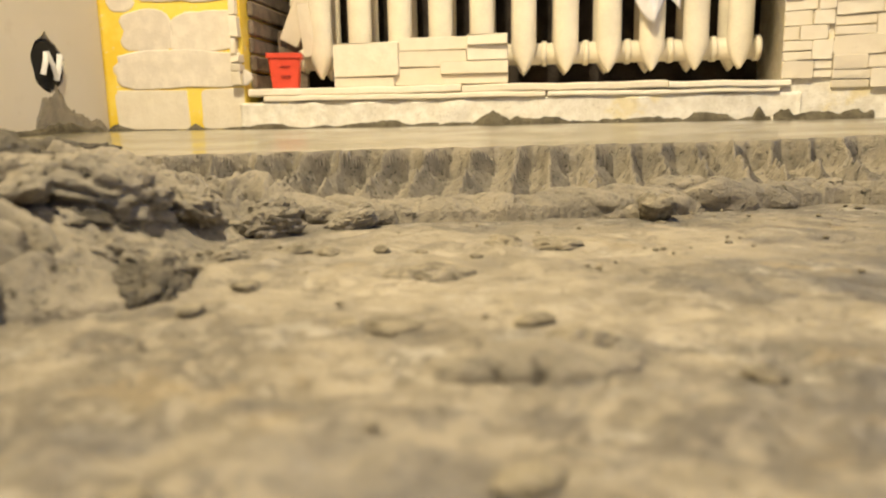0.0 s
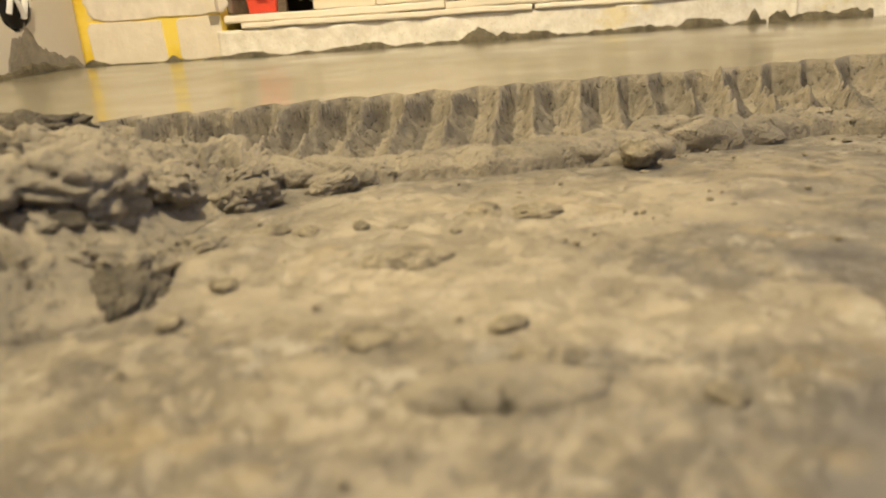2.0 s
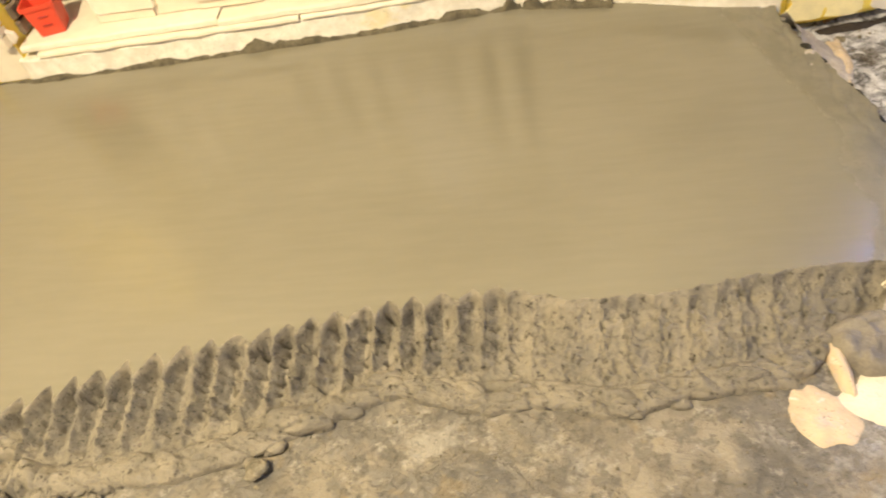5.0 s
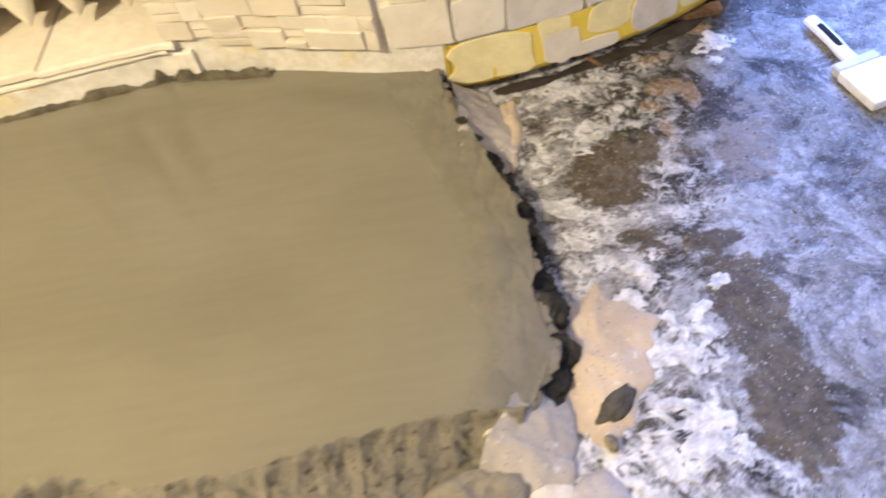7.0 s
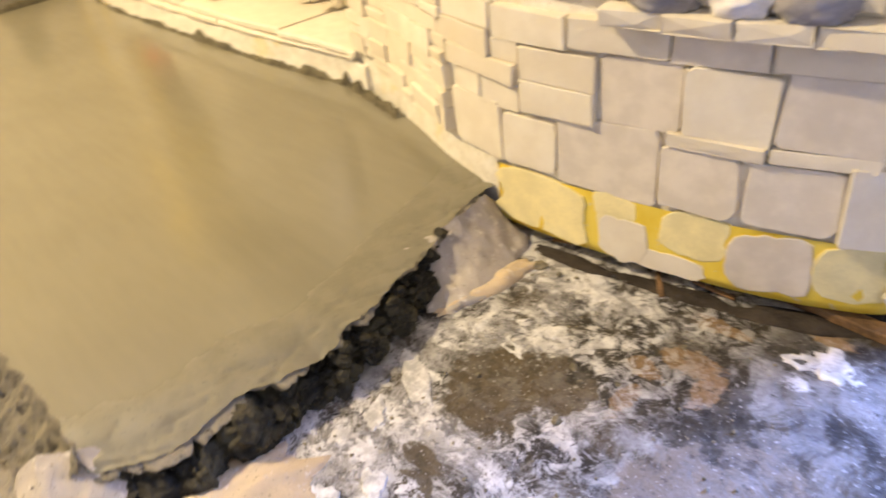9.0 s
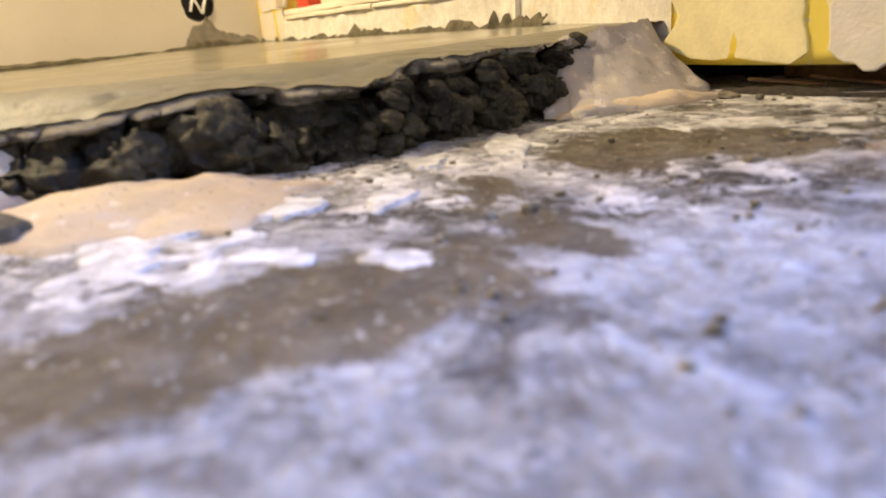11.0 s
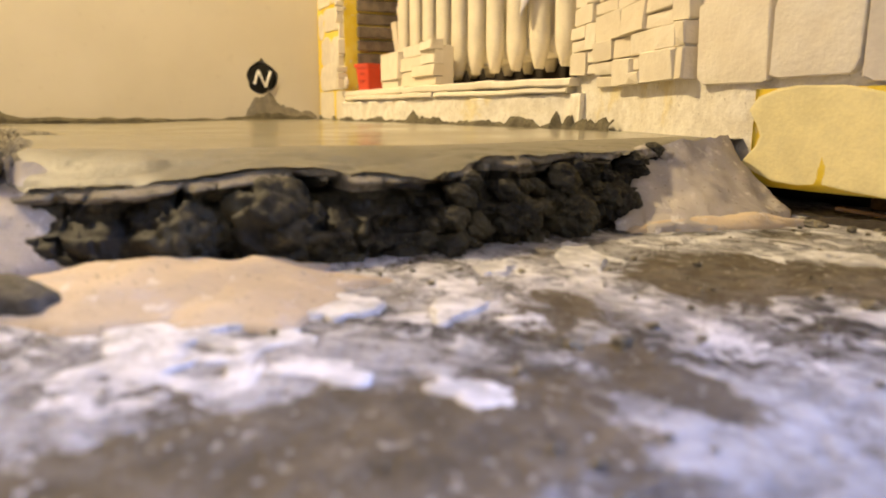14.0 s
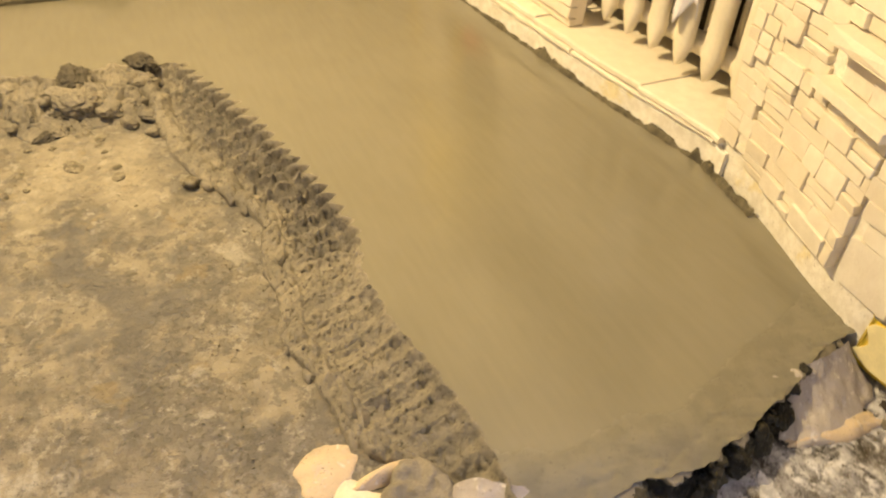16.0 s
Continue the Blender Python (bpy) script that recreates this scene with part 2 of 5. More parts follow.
def make_stone():
    n = Nodes("painted_stone", 0.85, 0.2)
    info = n.add("ShaderNodeObjectInfo").outputs["Random"]
    a, b = n.noise(30, 5), n.noise(170, 4)
    base = n.mix(info, (0.72, 0.645, 0.51), (0.81, 0.75, 0.625))
    n.color(n.mix(n.ramp(a, 0.35, 0.7, 0.35, 0.0), base, (0.64, 0.56, 0.43)))
    n.bump(a, 0.004, 0.6)
    n.bump(b, 0.0012, 0.6)
    return n.mat


def make_grey_stone():
    n = Nodes("greyish_stone", 0.85, 0.2)
    info = n.add("ShaderNodeObjectInfo").outputs["Random"]
    a, b = n.noise(30, 5), n.noise(170, 4)
    base = n.mix(info, (0.72, 0.65, 0.55), (0.80, 0.73, 0.62))
    n.color(n.mix(n.ramp(a, 0.35, 0.7, 0.3, 0.0), base, (0.42, 0.37, 0.30)))
    n.bump(a, 0.003, 0.6)
    n.bump(b, 0.001, 0.6)
    return n.mat


def make_base():
    """White plaster with yellow paint showing through."""
    n = Nodes("patched_plaster", 0.85, 0.2)
    a, b, c = n.noise(7, 5, 0.6), n.noise(45, 5, 0.65), n.noise(200, 3)
    col = n.mix(n.ramp(b, 0.35, 0.65), (0.72, 0.67, 0.56), (0.84, 0.80, 0.70))
    col = n.mix(n.ramp(a, 0.58, 0.66, 0, 0.45), col, (0.72, 0.58, 0.20))
    n.color(n.mix(n.ramp(c, 0.64, 0.70, 0, 0.5), col, (0.3, 0.25, 0.18)))
    n.bump(a, 0.006, 0.5)
    n.bump(b, 0.004, 0.8)
    n.bump(c, 0.0008, 0.6)
    return n.mat


def make_yellow():
    n = Nodes("yellow_paint", 0.6, 0.35)
    a, b = n.noise(9, 4), n.noise(80, 4)
    col = n.mix(n.ramp(a, 0.4, 0.6), (0.78, 0.55, 0.05), (0.85, 0.66, 0.12))
    n.color(n.mix(n.ramp(b, 0.63, 0.68, 0, 0.6), col, (0.70, 0.62, 0.45)))
    n.bump(a, 0.002, 0.5)
    n.bump(b, 0.0008, 0.5)
    return n.mat


def make_wall():
    n = Nodes("smooth_wall_plaster", 0.8, 0.25)
    a, b, c = n.noise(2.2, 4), n.noise(22, 5), n.noise(180, 3)
    col = n.mix(n.ramp(a, 0.35, 0.65), (0.575, 0.525, 0.43), (0.62, 0.57, 0.475))
    n.color(n.mix(n.ramp(b, 0.6, 0.75, 0, 0.35), col, (0.50, 0.44, 0.35)))
    n.bump(b, 0.0012, 0.4)
    n.bump(c, 0.0003, 0.4)
    return n.mat


def make_cream(name, low, high):
    n = Nodes(name, 0.75, 0.3)
    a, b, c = n.noise(12, 5), n.noise(60, 5, 0.65), n.noise(240, 3)
    col = n.mix(n.ramp(a, 0.38, 0.62), low, high)
    col = n.mix(n.ramp(n.noise(26, 6, 0.7), 0.54, 0.66, 0, 0.7), col, (0.50, 0.44, 0.41))
    col = n.mix(n.ramp(b, 0.58, 0.68, 0, 0.6), col, (0.78, 0.74, 0.68))
    n.color(n.mix(n.ramp(c, 0.64, 0.70, 0, 0.75), col, (0.16, 0.135, 0.10)))
    n.bump(a, 0.006, 0.7)
    n.bump(b, 0.003, 0.8)
    return n.mat


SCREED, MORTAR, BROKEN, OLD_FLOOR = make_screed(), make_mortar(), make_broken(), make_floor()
SHADED_GRIT, LIP = make_grit(), make_lip()
STONE, GREY_STONE, PLASTER, YELLOW, WALL, CREAM = make_stone(), make_grey_stone(), make_base(), make_yellow(), make_wall(), make_cream("cream_plaster", (0.36, 0.325, 0.30), (0.47, 0.42, 0.36))
CREAM_WARM = make_cream("warm_cream_plaster", (0.47, 0.375, 0.265), (0.62, 0.49, 0.33))
MUD = plain("dried_mud", (0.125, 0.108, 0.072), 0.9, 0.3, 40, 0.002)
ENAMEL = plain("radiator_enamel", (0.78, 0.71, 0.56), 0.38, 0.06, 14, 0.0006, 0.5)
# dark brown parts, and the shadow strips along the pier's foot
DARK = plain("dark_brown_and_shade", (0.045, 0.035, 0.027), 0.9, 0.3, 20, 0.002)
BROWN = plain("brown_brick", (0.21, 0.165, 0.12), 0.9, 0.25, 30, 0.002)
# black parts, and the shade painted into the gap below the pier
BLACK = plain("black_parts_and_shade", (0.012, 0.011, 0.01), 0.9, 0.3, 40, 0.001)
RED = plain("red_plastic", (0.72, 0.075, 0.035), 0.4, 0.08, 20, 0.0003, 0.5)
RED_DARK = plain("red_plastic_slot", (0.34, 0.03, 0.02), 0.5, 0.08, 20, 0.0, 0.4)
CLOTH = plain("white_cloth", (0.72, 0.70, 0.72), 0.95, 0.06, 30, 0.0008, 0.1)
RAG_GREY = plain("grey_rag", (0.30, 0.29, 0.31), 0.95, 0.12, 30, 0.0008, 0.1)
WIRE = plain("white_wire_sheath", (0.75, 0.73, 0.68), 0.5, 0.06, 40, 0.0002)
WOOD = plain("weathered_lath", (0.20, 0.115, 0.055), 0.8, 0.35, 18, 0.0015)
METAL = plain("dusty_aluminium", (0.58, 0.58, 0.60), 0.45, 0.12, 16, 0.0006, 0.5)
WHITE = plain("white_bristle", (0.80, 0.80, 0.80), 0.7, 0.06, 40, 0.0008)
GREY = plain("grey_mortar_smear", (0.235, 0.208, 0.165), 0.65, 0.15, 22, 0.002)
# dark mortar of the lens lump, and the shade in the heap's hollows
DARK_MORTAR = plain("dark_mortar_and_shade", (0.085, 0.074, 0.056), 0.7, 0.3, 60, 0.002)
LUMP = plain("olive_lump", (0.22, 0.192, 0.138), 0.85, 0.3, 60, 0.002)
PALE = plain("pale_yellow_plaster", (0.86, 0.75, 0.40), 0.8, 0.06, 30, 0.0004)
DUSTY = plain("dusty_mortar", (0.24, 0.21, 0.155), 0.9, 0.3, 55, 0.003)
FLAKE = plain("white_paint_crust", (0.60, 0.59, 0.58), 0.8, 0.22, 60, 0.0012)
SPILL = plain("white_plaster_spill", (0.74, 0.66, 0.52), 0.7, 0.06, 30, 0.002)
CEILING = plain("ceiling_paint", (0.72, 0.70, 0.66), 0.85, 0.04, 5, 0.0004)


# ---------------------------------------------------------------- mesh helpers
def lattice(ix, iy, seed):
    h = (ix * 374761393 + iy * 668265263 + seed * 974634777) & 0xFFFFFFFF
    h = ((h ^ (h >> 13)) * 1274126177) & 0xFFFFFFFF
    return ((h ^ (h >> 16)) & 0xFFFF) / 65535.0


def rough(x, y, scale, octaves=3, seed=0, gain=0.5):
    """Value noise on arrays, about -1 to 1."""
    x, y = np.asarray(x, float) * scale, np.asarray(y, float) * scale
    out, amp, total = 0.0, 1.0, 0.0
    for o in range(octaves):
        ix, iy = np.floor(x).astype(np.int64), np.floor(y).astype(np.int64)
        fx, fy = x - ix, y - iy
        fx, fy = fx * fx * (3 - 2 * fx), fy * fy * (3 - 2 * fy)
        s = seed + o * 17
        top = lattice(ix, iy, s) * (1 - fx) + lattice(ix + 1, iy, s) * fx
        low = lattice(ix, iy + 1, s) * (1 - fx) + lattice(ix + 1, iy + 1, s) * fx
        out = out + amp * (2 * (top * (1 - fy) + low * fy) - 1)
        total += amp
        amp *= gain
        x, y = x * 2.03 + 5.1, y * 2.03 + 1.7
    return out / total


def smooth(v, a, b):
    t = np.clip((np.asarray(v, float) - a) / (b - a), 0, 1)
    return t * t * (3 - 2 * t)


def mesh_object(name, verts, faces, mats, parent=None, shade=True):
    me = bpy.data.meshes.new(name)
    me.from_pydata(verts, [], faces)
    for m in mats if isinstance(mats, (list, tuple)) else [mats]:
        me.materials.append(m)
    if shade:
        me.polygons.foreach_set("use_smooth", [True] * len(me.polygons))
    me.update()
    ob = new(name, me)
    ob.parent = parent
    return ob


def part(name, bm, material, parent=None, label="", shade=False):
    me = bpy.data.meshes.new(name)
    bmesh.ops.recalc_face_normals(bm, faces=bm.faces)
    bm.to_mesh(me)
    bm.free()
    me.materials.append(material)
    if shade:
        me.polygons.foreach_set("use_smooth", [True] * len(me.polygons))
    ob = new(name, me)
    ob.parent = parent
    return tagged(ob, label)


def box(x0, x1, y0, y1, z0, z1, bevel=0.0, segments=1, bm=None):
    """A box in a bmesh, its edges rounded."""
    bm = bm or bmesh.new()
    made = bmesh.ops.create_cube(bm, size=1, matrix=Matrix.Translation(((x0 + x1) / 2, (y0 + y1) / 2, (z0 + z1) / 2)) @ Matrix.Diagonal((x1 - x0, y1 - y0, z1 - z0, 1)))
    if bevel:
        edges = {e for v in made["verts"] for e in v.link_edges}
        bmesh.ops.bevel(bm, geom=list(edges), offset=bevel, segments=segments, profile=0.6, affect="EDGES")
    return bm


def empty(name, place=(0, 0, 0)):
    ob = new(name)
    ob.empty_display_size = 0.05
    ob.location = place
    return ob


def tube(points, radius, sides=8, flat=1.0):
    """A round or flattened bar along points."""
    bm, rings = bmesh.new(), []
    pts = [Vector(p) for p in points]
    for n, p in enumerate(pts):
        d = (pts[min(n + 1, len(pts) - 1)] - pts[max(n - 1, 0)]).normalized()
        a = d.orthogonal().normalized() if abs(d.z) > 0.9 else d.cross(Vector((0, 0, 1))).normalized()
        b = d.cross(a)
        rings.append([bm.verts.new(p + radius * (math.cos(2 * math.pi * k / sides) * a + flat * math.sin(2 * math.pi * k / sides) * b)) for k in range(sides)])
    for r, s in zip(rings, rings[1:]):
        for k in range(sides):
            bm.faces.new((r[k], r[(k + 1) % sides], s[(k + 1) % sides], s[k]))
    bm.faces.new(rings[0][::-1])
    bm.faces.new(rings[-1])
    return bm


def patch(name, x, y, rx, ry, height, material, seed, turn=0.0, base=FLOOR, lumpy=0.25, label="", category="", steep=2.2, parent=None, cut=0.9, group="", kind="", hole=0.0):
    """A low mound or puddle with a ragged outline, lying on base."""
    rings, sides = 12, 56
    ca, sa = math.cos(turn), math.sin(turn)
    verts, faces = [], []
    for r in range(rings + 1):
        q = hole + (1 - hole) * r / rings
        for k in range(sides):
            a = 2 * math.pi * k / sides
            wob = 1 + cut * 0.35 * float(rough(math.cos(a) * 1.1 + 3 * seed, math.sin(a) * 1.1, 1.6, 4, seed, 0.45))
            u, v = rx * q * wob * math.cos(a), ry * q * wob * math.sin(a)
            px, py = x + ca * u - sa * v, y + sa * u + ca * v
            h = height * (1 - q**steep)
            h *= 1 + lumpy * float(rough(px, py, 40, 3, seed))
            verts.append((px, py, base - 0.003 + h + (0.003 if q < 1 and (r or not hole) else -0.004 - h * (q < 1))))
    for r in range(rings):
        for k in range(sides):
            a, b = r * sides + k, r * sides + (k + 1) % sides
            faces.append((a, b, b + sides, a + sides))
    ob = mesh_object(name, verts, faces, material, parent)
    return tagged(ob, label, category, group, kind)


def lump_mesh(name, seed, squash=0.7, detail=3, crag=1.0):
    """A crumb of mortar about 1 across, its base at 0."""
    bm = bmesh.new()
    bmesh.ops.create_icosphere(bm, subdivisions=detail, radius=0.5)
    for v in bm.verts:
        c = v.co.copy()
        q = c * 2.0 + Vector((seed * 7.3, seed * 1.7, 0))
        f = 1 + 0.45 * noise.noise(q) + crag * (0.24 * abs(noise.noise(q * 2.3)) - 0.30 * max(0, 0.22 - abs(noise.noise(q * 1.6 + Vector((3, 1, 5))))) * 3)
        f += crag * (0.10 * noise.noise(q * 5.1) + 0.05 * noise.noise(q * 11))
        v.co = Vector((c.x * f, c.y * f * 0.8, c.z * f * squash))
    low = min(v.co.z for v in bm.verts)
    for v in bm.verts:
        v.co.z -= low + 0.06
    me = bpy.data.meshes.new(name)
    bm.to_mesh(me)
    bm.free()
    me.polygons.foreach_set("use_smooth", [True] * len(me.polygons))
    return me


def clod_mesh(name, seed, squash=0.75, detail=5, crease=1.0):
    """A torn clod of mortar about 1 across, with deep creases and crumbs on it; its base at 0."""
    bm = bmesh.new()
    bmesh.ops.create_icosphere(bm, subdivisions=detail, radius=0.5)
    shift = Vector((seed * 5.3, seed * 2.7, seed * 1.1))
    for v in bm.verts:
        c = v.co.copy()
        q = c * 2.0 + shift
        q = q + 0.25 * Vector((noise.noise(q * 1.7), noise.noise(q * 1.7 + Vector((9, 2, 4))), noise.noise(q * 1.7 + Vector((4, 8, 1)))))
        f = 1 + 0.40 * noise.noise(q * 0.9) + 0.20 * abs(noise.noise(q * 2.2))
        f -= crease * (0.24 * math.exp(-12 * abs(noise.noise(q * 1.3))) + 0.13 * math.exp(-10 * abs(noise.noise(q * 3.1))))
        f += 0.10 * abs(noise.noise(q * 5.0)) + 0.09 * noise.noise(q * 8) + 0.055 * noise.noise(q * 17) + 0.03 * noise.noise(q * 31)
        v.co = Vector((c.x * f, c.y * f * 0.85, c.z * f * squash))
    low = min(v.co.z for v in bm.verts)
    for v in bm.verts:
        v.co.z -= low + 0.05
    me = bpy.data.meshes.new(name)
    bm.to_mesh(me)
    bm.free()
    me.polygons.foreach_set("use_smooth", [True] * len(me.polygons))
    return me


def wedge(name, top, foot, material, seed, amp=0.003, bend=0.8, label="", category=""):
    """A sloping fillet of plaster between an upper line and a foot line."""
    n, m = 70, 26
    s = np.linspace(0, 1, n)
    A = np.stack([np.interp(s, np.linspace(0, 1, len(top)), [p[k] for p in top]) for k in range(3)], -1)
    B = np.stack([np.interp(s, np.linspace(0, 1, len(foot)), [p[k] for p in foot]) for k in range(2)], -1)
    B = B + 0.007 * np.stack([rough(s, s * 0, 14, 3, seed), rough(s, s * 0 + 3, 14, 3, seed)], -1)
    verts, faces = [], []
    for i in range(n):
        end = min(1.0, 6 * min(s[i], 1 - s[i]) + 0.05)
        for j in range(m):
            q = j / (m - 1)
            x, y = A[i, 0] + (B[i, 0] - A[i, 0]) * q, A[i, 1] + (B[i, 1] - A[i, 1]) * q
            up = (A[i, 2] - FLOOR) * (1 - q**bend) * end**0.3
            up += amp * min(1, 8 * (1 - q)) * float(rough(x, y, 45, 4, seed, 0.6)) + 0.004 * (q < 0.97)
            verts.append((x, y, FLOOR + up - (0.006 if j == m - 1 else 0)))
    for i in range(n - 1):
        for j in range(m - 1):
            v = i * m + j
            faces.append((v, v + 1, v + m + 1, v + m))
    ob = mesh_object(name, verts, faces, material)
    return tagged(ob, label, category)


def wavy_stone(w, h, d, seed):
    """A flat smear or slab with a wavy, lobed outline; its back on y = 0."""
    bm, count = bmesh.new(), 26
    rings = [[], [], []]
    for k in range(count):
        a = 2 * math.pi * k / count
        c, s = math.cos(a), math.sin(a)
        g = 1 / max(abs(c) ** 5 + abs(s) ** 5, 1e-6) ** 0.2
        g *= 1 + 0.24 * float(rough(c * 1.2 + seed, s * 1.2, 1.5, 3, seed + 7))
        for ring, (shrink, y) in zip(rings, ((1.0, 0.004), (1.0, -d * 0.6), (0.955, -d))):
            ring.append(bm.verts.new((w / 2 * g * c * shrink, y, h / 2 * g * s * shrink)))
    for r, t in zip(rings, rings[1:]):
        for k in range(count):
            bm.faces.new((r[k], t[k], t[(k + 1) % count], r[(k + 1) % count]))
    bm.faces.new(rings[2][::-1])
    bmesh.ops.recalc_face_normals(bm, faces=bm.faces)
    me = bpy.data.meshes.new("stone")
    bm.to_mesh(me)
    bm.free()
    return me

# ---------------------------------------------------------------- outlines on the plan
def back_line(x):
    """Where the screed meets the window wall."""
    return np.interp(x, [0, 0.35, 0.8, 1.2, 1.54, 1.74, 1.9, 2.05, 2.3], [0.0, 0.0, 0.015, 0.035, 0.07, 0.03, -0.02, -0.055, -0.06])


def tip_line(x):
    return np.interp(x, [0.3, 0.55, 0.61, 0.69, 0.78, 0.95, 1.1, 1.22, 1.32, 1.48, 1.6, 1.75, 1.85, 1.97, 2.3],
                     [-1.02, -0.95, -0.905, -0.885, -0.85, -0.80, -0.775, -0.748, -0.732, -0.724, -0.76, -0.758, -0.738, -0.725, -0.722])


def base_line(x):
    return np.interp(x, [0.3, 0.84, 0.93, 1.08, 1.2, 1.32, 1.45, 1.52, 1.64, 1.74, 1.86, 1.93, 2.0, 2.3],
                     [-1.05, -1.02, -1.006, -0.985, -0.924, -0.88, -0.91, -0.90, -0.93, -0.905, -0.893, -0.87, -0.80, -0.78])


def right_line(y):
    return np.interp(-np.asarray(y), [-0.2, 0.05, 0.12, 0.19, 0.31, 0.43, 0.54, 0.64, 0.71, 0.76, 1.8], [2.06, 2.055, 2.065, 2.088, 2.13, 2.16, 2.15, 2.158, 2.125, 2.09, 2.0])


def droop(y):
    """How far the screed's surface sags at its broken edge."""
    return np.interp(-np.asarray(y), [0.05, 0.12, 0.25, 0.40, 0.45, 0.50, 0.56, 0.66, 0.76], [0.0, 0.003, 0.006, 0.005, 0.020, 0.014, 0.010, 0.019, 0.026])


def crest_line(y):
    """The far edge of the heap of clods, left of the bare floor."""
    return np.interp(-np.asarray(y), [0.9, 0.97, 1.09, 1.22, 1.37, 1.47, 1.8], [0.56, 0.59, 0.57, 0.60, 0.53, 0.46, 0.2])


def heap_foot(y):
    return np.interp(-np.asarray(y), [0.9, 1.0, 1.05, 1.15, 1.24, 1.31, 1.345, 1.45, 1.8], [0.70, 0.86, 0.80, 0.775, 0.79, 0.80, 0.74, 0.57, 0.3])


# ---------------------------------------------------------------- floor, walls, ceiling
def make_floor_sheet():
    xs = np.concatenate([np.arange(-0.3, 0.6, 0.05), np.arange(0.6, 0.78, 0.0125), np.arange(0.78, 1.3, 0.005), np.arange(1.3, 3.2, 0.0125), np.arange(3.2, 4.35, 0.05)])
    ys = np.concatenate([np.arange(-3.3, -1.8, 0.06), np.arange(-1.8, -1.62, 0.0125), np.arange(-1.62, -1.1, 0.005), np.arange(-1.1, 0.3, 0.0125), np.arange(0.3, 1.0, 0.05)])
    X, Y = np.meshgrid(xs, ys)
    Z = FLOOR + 0.003 * rough(X, Y, 5, 3, 3) + 0.0025 * rough(X, Y, 30, 3, 5)
    Z += 0.004 * smooth(rough(X, Y, 16, 2, 8), 0.25, 0.7) * smooth(Y, -0.95, -1.05)
    near = smooth(Y, -1.15, -1.3) * smooth(X, 1.35, 1.2)
    Z += near * (0.0045 * np.maximum(rough(X, Y, 42, 3, 14), -0.1) + 0.005 * smooth(rough(X, Y, 26, 2, 15), 0.3, 0.7))
    n, m = len(xs), len(ys)
    faces = [(j * n + i, j * n + i + 1, (j + 1) * n + i + 1, (j + 1) * n + i) for j in range(m - 1) for i in range(n - 1)]
    ob = mesh_object("floor", np.stack([X, Y, Z], -1).reshape(-1, 3).tolist(), faces, OLD_FLOOR)
    tagged(ob, "old cement floor, dusty, smeared with white paint and dirt", "floor", kind="structure")


make_floor_sheet()


def make_left_wall():
    """Smooth plastered wall with a round socket hole through its face."""
    bm = bmesh.new()
    cy, cz, r, s = -0.194, 0.142, 0.054, 0.085
    y0, y1, z0, z1 = -3.2, 0.45, -0.12, 2.55
    ys, zs = [y0, cy - s, cy + s, y1], [z0, cz - s, cz + s, z1]
    v = {(a, b): bm.verts.new((0, ys[a], zs[b])) for a in range(4) for b in range(4)}
    for a in range(3):
        for b in range(3):
            if (a, b) != (1, 1):
                bm.faces.new((v[a, b], v[a + 1, b], v[a + 1, b + 1], v[a, b + 1]))
    count, ring, deep = 32, [], []
    for k in range(count):
        ang = 2 * math.pi * k / count
        rr = r * (1 + 0.05 * math.sin(3 * ang + 1) + 0.035 * math.sin(7 * ang)) + (0.02 if k == 8 else 0.006 if k in (7, 9) else 0)
        ring.append(bm.verts.new((0, cy + rr * math.cos(ang), cz + rr * math.sin(ang))))
        deep.append(bm.verts.new((-0.05, cy + 0.93 * r * math.cos(ang), cz + 0.93 * r * math.sin(ang))))
    # the square round the hole, corner by corner
    corners = {0: v[2, 2], 1: v[1, 2], 2: v[1, 1], 3: v[2, 1]}
    for q in range(4):
        start = 4 + 8 * q
        for k in range(start - 4 + 0, start + 4):
            bm.faces.new((corners[q], ring[k % count], ring[(k + 1) % count]))
        bm.faces.new((corners[q], ring[(start + 4) % count], corners[(q + 1) % 4]))
    for k in range(count):
        bm.faces.new((ring[k], ring[(k + 1) % count], deep[(k + 1) % count], deep[k]))
    bm.faces.new(deep)
    back = box(-0.25, -0.06, y0, y1, z0, z1)
    tmp = bpy.data.meshes.new("tmp")
    back.to_mesh(tmp)
    back.free()
    bm.from_mesh(tmp)
    bpy.data.meshes.remove(tmp)
    ob = part("wall_left", bm, WALL)
    tagged(ob, "smooth beige plastered wall with a socket hole", "wall", kind="structure")
    hole = empty("socket_hole", (0, cy, cz))
    tagged(hole, "round black socket hole with two white wire ends", "socket hole")
    bm = bmesh.new()
    bmesh.ops.create_cone(bm, cap_ends=True, segments=28, radius1=0.0535, radius2=0.050, depth=0.045, matrix=Matrix.Rotation(radians(90), 4, "Y") @ Matrix.Translation((0, 0, -0.0235)))
    part("socket_box", bm, BLACK, hole)
    part("wire", tube([(0.006, -0.028, -0.020), (0.010, -0.022, 0.004), (0.008, -0.014, 0.026)], 0.0055, 8, 0.5), WIRE, hole)
    part("wire", tube([(0.010, -0.015, 0.027), (0.014, -0.004, 0.000), (0.012, 0.009, -0.030)], 0.0050, 8, 0.5), WIRE, hole)
    part("wire", tube([(0.008, 0.010, -0.030), (0.012, 0.017, -0.006), (0.010, 0.028, 0.024)], 0.0060, 8, 0.5), WIRE, hole)


make_left_wall()


